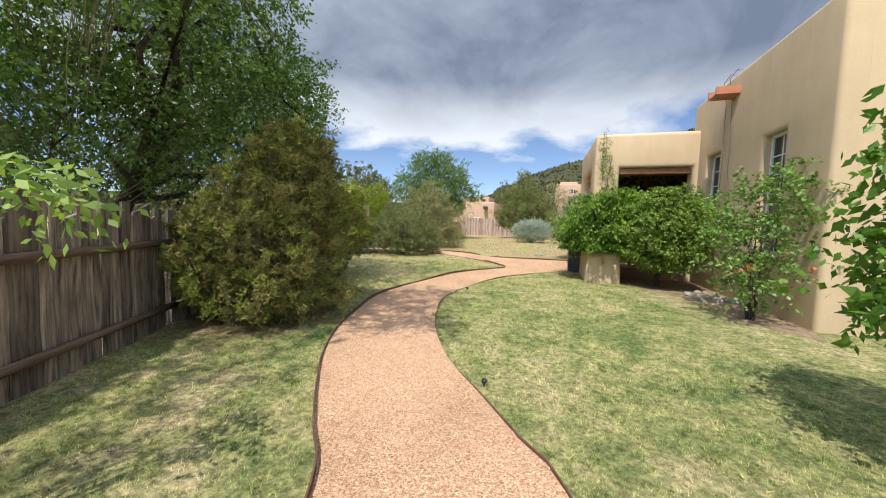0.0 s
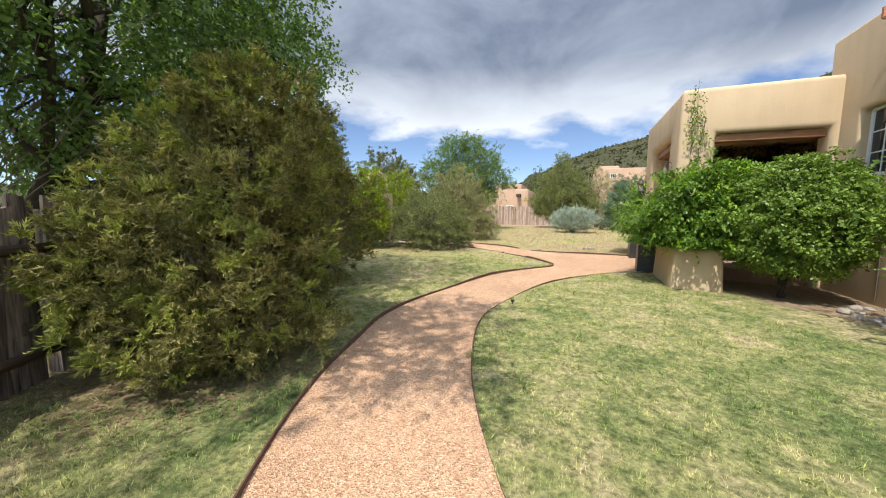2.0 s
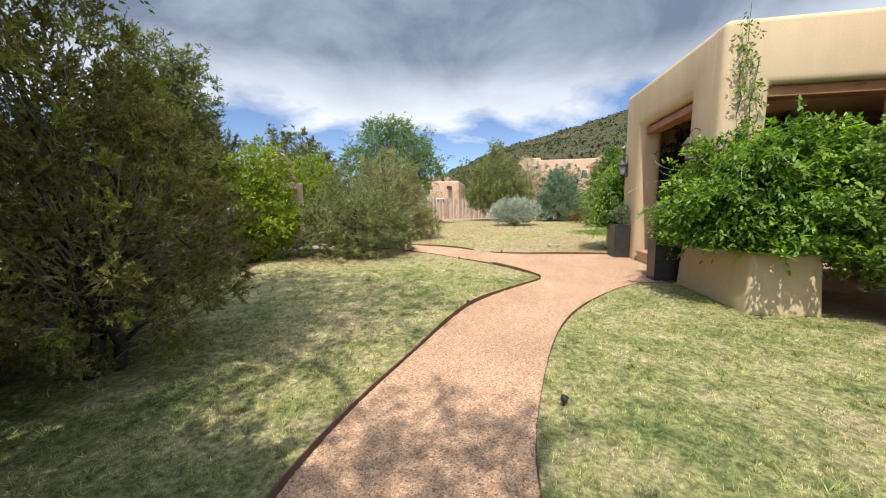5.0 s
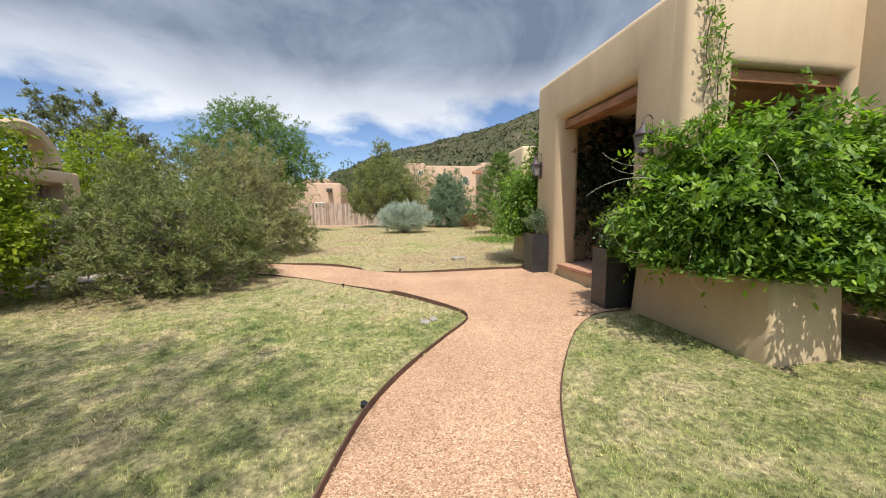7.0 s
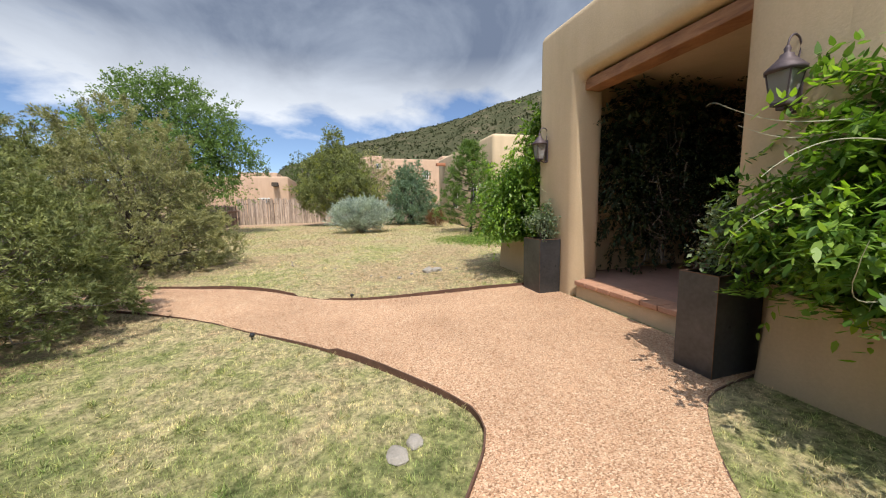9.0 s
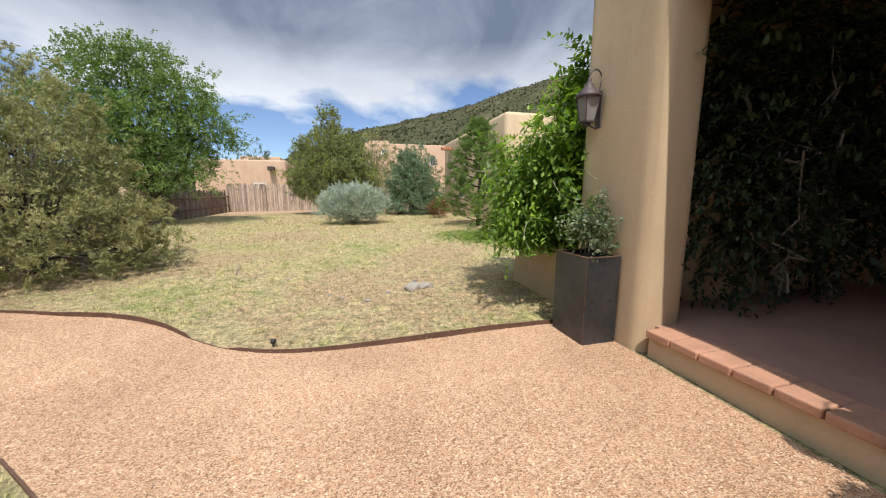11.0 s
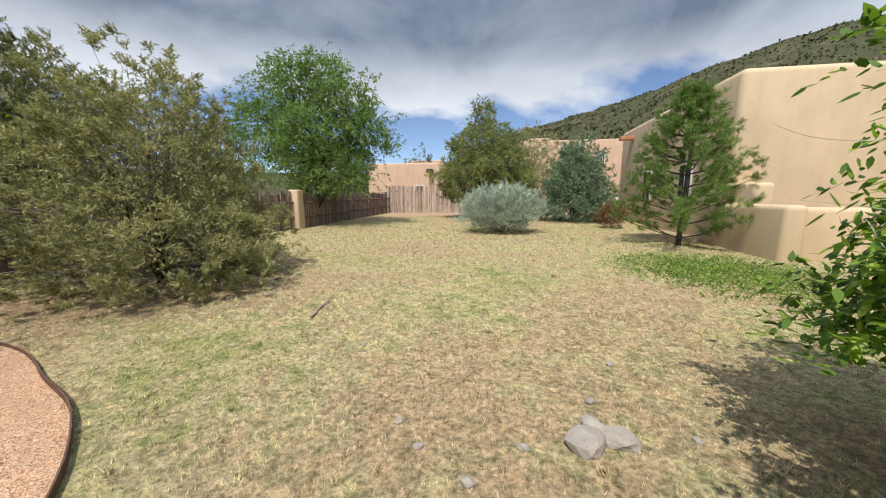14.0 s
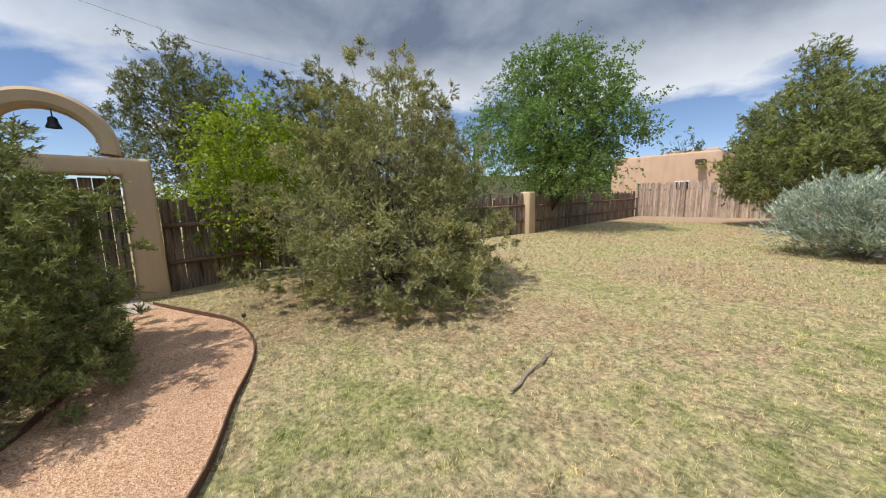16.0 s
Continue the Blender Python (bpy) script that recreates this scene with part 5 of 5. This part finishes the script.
plant("round_shrub", "clipped rounded green shrub with small glossy leaves", "shrub", (2.62, 9.3, gz(2.62, 9.3)),
      [(0.05, 0, 1.3, 1.05, 1.0, 0.8), (0.15, 0.1, 1.8, 0.85, 0.8, 0.6), (0.05, 0, 0.85, 0.82, 0.78, 0.45)], ROUND, 33, 4000, 0.022, 9, None, 18, (22, 0.24), None, 0.35, "", "", dict(up=0.2, jit=0.5, shell=0.3, rough=0.16), dict(n=13, length=0.13, ll=0.05, lw=0.016, spread=1.1, droop=0.4, jitter=0.01))
plant("rose_bush", "loose rose bush with orange hips beside the wall", "shrub", (3.2, 6.6, gz(3.2, 6.6)),
      [(0, 0, 1.35, 0.8, 0.8, 0.8), (0.1, 0.2, 1.9, 0.75, 0.75, 0.5), (-0.1, -0.2, 0.7, 0.45, 0.45, 0.4)], ROSE, 34, 500, 0.016, 7, None, 20, (10, 0.4), (HIP, 0.012), 0.0, "", "", dict(up=0.5, jit=0.6, shell=0.7, rough=0.3), dict(n=10, length=0.2, ll=0.065, lw=0.022, spread=1.0, droop=0.3, jitter=0.02))
plant("lilac_bush", "broad-leaved lilac bush near the path", "shrub", (2.42, 2.62, gz(2.42, 2.62)),
      [(0, 0, 1.55, 0.55, 0.6, 0.6), (0.1, 0, 2.2, 0.5, 0.5, 0.42), (-0.25, 0.1, 1.25, 0.35, 0.4, 0.3)], LILAC, 35, 620, 0.02, 5, None, 10, (8, 0.4), None, 0.4, "broad-leaved shrubs", "", dict(up=0.2, jit=0.6, shell=0.6, rough=0.3), dict(n=9, length=0.24, ll=0.085, lw=0.022, spread=1.1, droop=0.6, jitter=0.02))
plant("fence_shrub", "broad-leaved shrub with pale green leaves by the fence", "shrub", (-2.75, 0.1, gz(-2.75, 0.1)),
      [(0.72, 0.72, 1.56, 0.3, 0.26, 0.09), (0.25, 0.25, 1.54, 0.3, 0.3, 0.09)], PALE_LEAF, 36, 75, 0.02, 3, None, 8, (4, 0.4), None, 0.2, "broad-leaved shrubs", "", dict(up=0.1, jit=0.5, shell=0.6, rough=0.2), dict(n=7, length=0.16, ll=0.062, lw=0.015, spread=1.0, droop=0.7, jitter=0.02))
plant("sage_bush", "silvery blue-grey sagebrush dome on the lawn", "shrub", (-1.0, 27.2, gz(-1, 27.2)),
      [(0, 0, 0.95, 1.4, 1.3, 0.68), (0.5, 0, 0.95, 1.0, 1.0, 0.62), (-0.6, 0.1, 0.85, 1.05, 1.0, 0.6), (0, 0, 0.55, 1.25, 1.15, 0.5)], SAGE, 37, 3600, 0.04, 11, DEADTWIG, 40, (22, 0.24), None, 0.0, "", "", dict(up=1.3, jit=0.3, shell=0.4, rough=0.2), dict(n=14, length=0.24, ll=0.08, lw=0.009, spread=0.35, jitter=0.012), spray=(5, 0.3, 0.09), bare=160)
plant("russet_shrub", "small russet-brown shrub on the lawn", "shrub", (3.55, 29.6, gz(3.55, 29.6)), [(0, 0, 0.5, 0.5, 0.5, 0.5)], RUSSET, 38, 450, 0.02, 5, DEADTWIG, 8, (6, 0.3), None, 0.3, "", "", dict(up=0.9, jit=0.3, shell=0.4, rough=0.2), dict(n=14, length=0.25, ll=0.05, lw=0.01, spread=0.4))


def pine(at, h, r, seed):
    th = thing("pine_tree", "young open pine with long green needles", "tree", (at[0], at[1], gz(*at)))
    rng = np.random.default_rng(seed)
    rr = random.Random(seed)
    bm = tube(bmesh.new(), wavy((0, 0, -0.05), (0.1, 0, h * 0.97), 8, 0.04, rr), [0.08 * (1 - 0.85 * i / 8) for i in range(9)], 8)
    P, D = [], []
    for lev in range(12):
        z = h * (0.05 + 0.082 * lev)
        k = 1 - (lev / 11.5) ** 1.5
        for s in range(6):
            a = 6.283 * s / 6 + lev * 0.9 + rr.uniform(-0.3, 0.3)
            L = r * k * rr.uniform(0.8, 1.15) + 0.12
            tip = Vector((math.cos(a) * L, math.sin(a) * L, z + L * 0.38))
            pts = wavy((0, 0, z), tip, 4, 0.03, rr, 0.08)
            tube(bm, pts, [0.022, 0.018, 0.014, 0.01, 0.006], 5)
            for i in range(2, 5):
                q = pts[i]
                for _ in range(9):
                    d = Vector((math.cos(a), math.sin(a), 0.7)) + Vector((rr.uniform(-1.3, 1.3), rr.uniform(-1.3, 1.3), rr.uniform(-.4, .8)))
                    P.append((q + Vector((rr.uniform(-.16, .16), rr.uniform(-.16, .16), rr.uniform(-.08, .12))))[:]); D.append(d.normalized()[:])
    part("trunk", bm, BARK, th, smooth=True)
    V, F = leaves(np.array(P), np.array(D), rng, n=34, length=0.13, ll=0.12, lw=0.0052, spread=1.0, jitter=0.01, needle=True)
    mesh_np("needle_crown", V, F, PINE, th)


pine((4.05, 24.9), 4.3, 1.55, 61)


def vine_on_post():
    """Wisteria shoot that climbs the porch corner."""
    rng, rr = np.random.default_rng(71), random.Random(71)
    t = thing("climbing_vine", "thin leafy wisteria shoot climbing the porch corner", "vine", (1.45, 10.58, 2.4))
    bm = bmesh.new()
    pts = wavy((0, 0, -0.6), (0.06, -0.02, 1.95), 10, 0.05, rr)
    tube(bm, pts, [0.008 - 0.0005 * i for i in range(11)], 5)
    tube(bm, wavy((0.05, 0, -0.3), (0.22, -0.02, 1.2), 7, 0.05, rr), [0.006] * 8, 5)
    part("stem", bm, BARK, t)
    P = np.array([(rr.uniform(-0.02, 0.2), -0.03, rr.uniform(-0.3, 1.9)) for _ in range(60)])
    D = unit(np.stack([rng.normal(size=60), -0.35 * np.abs(rng.normal(size=60)), rng.normal(size=60) * 0.5], 1))
    V, F = leaves(P, D, rng, n=9, length=0.16, ll=0.06, lw=0.013, spread=1.0, droop=0.5, flat=0.3)
    tagged(mesh_np("foliage", V, F, WISTERIA, t), kind="stuff")


vine_on_post()


def tendrils(at, seed, n, spread, name_label):
    rr = random.Random(seed)
    t = thing("wisteria_tendril", name_label, "tendril", at, "wisteria tendrils")
    for _ in range(n):
        a = rr.uniform(math.pi * 0.55, math.pi * 1.5)
        L = rr.uniform(0.5, 1.0) * spread
        p = Vector((math.cos(a) * 0.6, math.sin(a) * 0.6, rr.uniform(-0.5, 0.6)))
        d = Vector((math.cos(a), math.sin(a), rr.uniform(-0.2, 0.5)))
        pts = [p.copy()]
        curl = rr.uniform(-0.35, 0.35)
        for i in range(12):
            d = (Matrix.Rotation(curl * (0.3 + i / 8), 3, "Y") @ d + Vector((rr.uniform(-.1, .1), rr.uniform(-.1, .1), -0.06))).normalized()
            p = p + d * L / 12
            pts.append(p.copy())
        part("shoot", tube(bmesh.new(), pts, [0.005 - 0.0003 * i for i in range(13)], 4), TWIG_PALE, t)
    return t


tendrils((1.4, 10.2, 1.6), 5, 18, 0.95, "pale curling wisteria tendrils reaching out of the foliage")
tendrils((1.45, 15.3, 1.75), 6, 8, 0.9, "pale curling wisteria tendrils reaching out of the foliage")


def inside_vine():
    rng, rr = np.random.default_rng(81), random.Random(81)
    t = thing("porch_vine", "tangled old vine with bare twisted stems inside the porch", "vine", (3.2, 13.7, 0.46))
    bm = bmesh.new()
    for k in range(26):
        a, b = (rr.uniform(-0.9, 0.7), rr.uniform(-0.3, 0.25), rr.uniform(0, 0.8)), (rr.uniform(-0.9, 0.7), rr.uniform(-0.3, 0.25), rr.uniform(0.6, 2.6))
        r = rr.uniform(0.006, 0.02)
        tube(bm, wavy(a, b, 8, 0.25, rr), [r] * 9, 5)
    part("stem", bm, DEADTWIG, t, "pale bare twisted stems")
    # Leaf mass spread along the north wall, its colour darkened for the porch's shade.
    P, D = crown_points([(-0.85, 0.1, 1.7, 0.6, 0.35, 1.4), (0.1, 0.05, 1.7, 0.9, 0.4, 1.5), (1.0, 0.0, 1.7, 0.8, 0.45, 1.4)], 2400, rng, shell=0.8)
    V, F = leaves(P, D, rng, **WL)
    mesh_np("foliage", V, F, PORCH_SHADE_LEAF, t)


inside_vine()


# ---- small things ----
def stone(x, y, r, seed, name="rock", label="pale weathered rock half sunk in the lawn", flatness=0.45, group=""):
    rr = random.Random(seed)
    bm = bmesh.new()
    bmesh.ops.create_icosphere(bm, subdivisions=2, radius=1)
    for v in bm.verts:
        k = 1 + 0.28 * noise.noise(v.co * 1.6 + Vector((seed * 3.1, 0, 0)))
        v.co = Vector((v.co.x * r * k, v.co.y * r * 0.75 * k, v.co.z * r * flatness * k))
    o = part(name, bm, ROCK)
    o.matrix_basis = pose(x, y, gz(x, y) + r * flatness * 0.45, 0, 0, rr.uniform(0, 360))
    tagged(o, label, "rock", group)


stone(-0.33, 16.15, 0.15, 1, flatness=0.42)
stone(-0.12, 16.22, 0.13, 2, flatness=0.4)
stone(-0.25, 16.32, 0.09, 7, flatness=0.5)
stone(-1.78, 11.12, 0.085, 3, flatness=0.3); stone(-1.66, 11.2, 0.07, 4, flatness=0.35)
for k, (x, y, r) in enumerate(((-1.32, 15.95, 0.035), (-0.7, 16.05, 0.04), (-1.0, 15.75, 0.045), (0.35, 16.3, 0.035), (-0.2, 16.6, 0.04), (-2.2, 17.2, 0.03), (0.6, 15.5, 0.03), (-1.5, 16.15, 0.03), (0.1, 17.2, 0.04))):
    stone(x, y, r, 10 + k, "pebble", "small pale stone lying on the dry grass", 0.6, "loose stones")
rr0 = random.Random(9)
for k in range(26):
    stone(rr0.uniform(2.9, 3.7), rr0.uniform(7.9, 8.9), rr0.uniform(0.05, 0.11), 30 + k, "border_stone", "pale river stone in the mulch bed", 0.6, "border stones")


def spot_light(x, y):
    t = thing("path_light", "small black garden spotlight beside the path", "garden light", (x, y, gz(x, y)), "path lights")
    t.scale = (0.6, 0.6, 0.6)
    part("stake", tube(bmesh.new(), [(0, 0, -0.05), (0, 0, 0.07)], [0.012, 0.012], 8), BLACK, t)
    part("head", tube(bmesh.new(), [(0, 0, 0.05), (0.0, 0.0, 0.06), (0.012, 0.0, 0.11), (0.014, 0, 0.115)], [0.028, 0.04, 0.045, 0.03], 12), BLACK, t, "", True)


for x, y in ((-2.42, 9.35), (-1.55, 7.05), (-1.92, 14.62), (-0.46, 2.92), (-6.6, 16.62), (-3.0, 13.3)):
    spot_light(x, y)
rs = random.Random(3)
tw = tube(bmesh.new(), wavy((-3.12, 17.75, gz(0, 18) + 0.025), (-3.27, 18.6, gz(0, 19) + 0.02), 6, 0.03, rs), [0.012, 0.014, 0.013, 0.014, 0.012, 0.01, 0.006], 6)
tagged(part("fallen_branch", tw, DEADTWIG), "thin grey fallen branch lying in the grass", "branch")
wire = tube(bmesh.new(), [(-42.5, 0, 19.5), (-41.6, 14.4, 17.3), (-41.2, 21.5, 16.2), (-39, 29.7, 15.4), (-38, 33, 15.2)], [0.012] * 5, 4)
tagged(part("power_line", wire, CABLE), "thin dark overhead power line", "cable")


# ---- grass and gravel ----
def grass():
    rng = np.random.default_rng(5)

    def patch(n, x0, x1, y0, y1, h, w, blades):
        x, y = rng.uniform(x0, x1, n), rng.uniform(y0, y1, n)
        keep = ~in_polygon(x, y, PATH)
        keep &= ~((x > 3.8) & (y < 17)) & ~((x > 1.2) & (y > 10.6) & (y < 14.6))
        keep &= ~((x > 2.1 + 0.25 * np.sin(y * 3)) & (y > 4.8) & (y < 11.1)) & ~((x > 1.1) & (x < 2) & (y > 9.3) & (y < 11.2))
        keep &= x > np.where(y < 3.25, -4.65 + (3.25 - y) * 0.495 - 0.0, np.where(y < 14, -4.6 - (y - 3.25) * 0.396, -9.2))
        for cx, cy, r in ((-4.0, 4.0, 1.05), (-6.1, 14.0, 1.3), (-6.6, 18.7, 1.8), (-5.35, 7.0, 0.8)):
            keep &= (x - cx) ** 2 + (y - cy) ** 2 > (r * rng.uniform(0.8, 1.15, n)) ** 2
        dens = np.array([noise.noise(Vector((a * 0.9, b * 0.9, 0.0))) + 0.7 * noise.noise(Vector((a * 4.5, b * 4.5, 5.0))) for a, b in zip(x[::1], y[::1])])
        keep &= rng.random(n) < 0.72 + dens * 0.55
        x, y = x[keep], y[keep]
        n = len(x)
        base = np.stack([x, y, gz(x, y)], 1)[:, None, :] + np.concatenate([rng.normal(0, 0.018, (n, blades, 2)), np.zeros((n, blades, 1))], 2)
        a = rng.uniform(0, 6.283, (n, blades))
        lean = rng.uniform(0.15, 1.1, (n, blades))
        hh = h * rng.uniform(0.5, 1.3, (n, blades))
        side = np.stack([-np.sin(a), np.cos(a), 0 * a], 2) * w
        tip = base + np.stack([np.cos(a) * lean * hh, np.sin(a) * lean * hh, hh], 2)
        return np.stack([base - side, base + side, tip], 2).reshape(-1, 3)
    V = np.concatenate([patch(95000, -5.2, 2.6, -0.5, 12.0, 0.022, 0.0021, 4), patch(105000, -8.8, 4.2, 11.0, 22.0, 0.022, 0.0023, 4), patch(26000, -9.5, 5.2, 22.0, 36.0, 0.04, 0.006, 4)])
    tagged(mesh_np("grass", V, np.arange(len(V)).reshape(-1, 3), BLADE), "short patchy lawn grass, green and straw-dry", "grass", kind="stuff")


def gravel():
    rng = np.random.default_rng(6)
    n = 62000
    x, y = rng.uniform(-8.3, 1.25, n * 3), rng.uniform(0.3, 16.6, n * 3)
    ok = in_polygon(x, y, PATH)
    x, y = x[ok][:n], y[ok][:n]
    n = len(x)
    o = np.array([(1, 0, 0), (0, 1, 0), (-1, 0, 0), (0, -1, 0), (0, 0, 1.0)])
    s = rng.uniform(0.004, 0.0115, (n, 1, 1)) * np.array([1, 0.75, 0.7])
    a = rng.uniform(0, 6.283, n)
    c, sn = np.cos(a), np.sin(a)
    v = o[None] * s + rng.normal(0, 0.0012, (n, 5, 3))
    vx = v[..., 0] * c[:, None] - v[..., 1] * sn[:, None]
    vy = v[..., 0] * sn[:, None] + v[..., 1] * c[:, None]
    V = np.stack([vx + x[:, None], vy + y[:, None], v[..., 2] + gz(x, y)[:, None] + 0.011], 2).reshape(-1, 3)
    f = np.array([(0, 1, 4), (1, 2, 4), (2, 3, 4), (3, 0, 4)])
    F = (np.arange(n)[:, None, None] * 5 + f[None]).reshape(-1, 3)
    tagged(mesh_np("gravel_chips", V, F, CHIP), "salmon-pink crushed gravel chips loose on the path", "gravel", kind="stuff")


def coarse_tufts():
    """Taller grass tufts here and there in the lawn."""
    rng = np.random.default_rng(15)
    n = 5200
    x, y = rng.uniform(-8.6, 3.6, n), rng.uniform(0.3, 30.0, n)
    keep = ~in_polygon(x, y, PATH) & ~((x > 0.9) & (y < 17) & (y > 9)) & ~((x > 1.9) & (y < 9.1)) & (x > -3.6 - np.clip(y - 1, 0, 20) * 0.38)
    x, y = x[keep], y[keep]
    P = np.repeat(np.stack([x, y, gz(x, y)], 1), 3, 0) + np.concatenate([rng.normal(0, 0.025, (len(x) * 3, 2)), np.zeros((len(x) * 3, 1))], 1)
    D = unit(np.concatenate([rng.normal(0, 0.35, (len(P), 2)), np.ones((len(P), 1))], 1))
    V, F = leaves(P, D, rng, n=7, length=0.012, ll=0.05, lw=0.003, spread=0.5, jitter=0.008, needle=True)
    tagged(mesh_np("grass_tuft", V, F, BLADE), "coarser tufts of grass scattered through the lawn", "grass", kind="stuff")


def clover():
    rng = np.random.default_rng(16)
    n = 3800
    a, q = rng.uniform(0, 6.283, n), np.sqrt(rng.random(n)) * (0.45 + 0.85 * rng.random(n))
    x, y = 3.2 + 1.7 * q * np.cos(a), 21.4 + 1.9 * q * np.sin(a)
    P = np.stack([x, y, gz(x, y) + 0.01], 1)
    D = unit(np.concatenate([rng.normal(0, 0.5, (n, 2)), np.ones((n, 1))], 1))
    V, F = leaves(P, D, rng, n=4, length=0.04, ll=0.035, lw=0.013, spread=1.1, jitter=0.01, flat=0.5)
    tagged(mesh_np("clover_patch", V, F, ROUND), "bright-green patch of low clover in the lawn", "ground cover", kind="stuff")


coarse_tufts()
clover()
grass()
gravel()
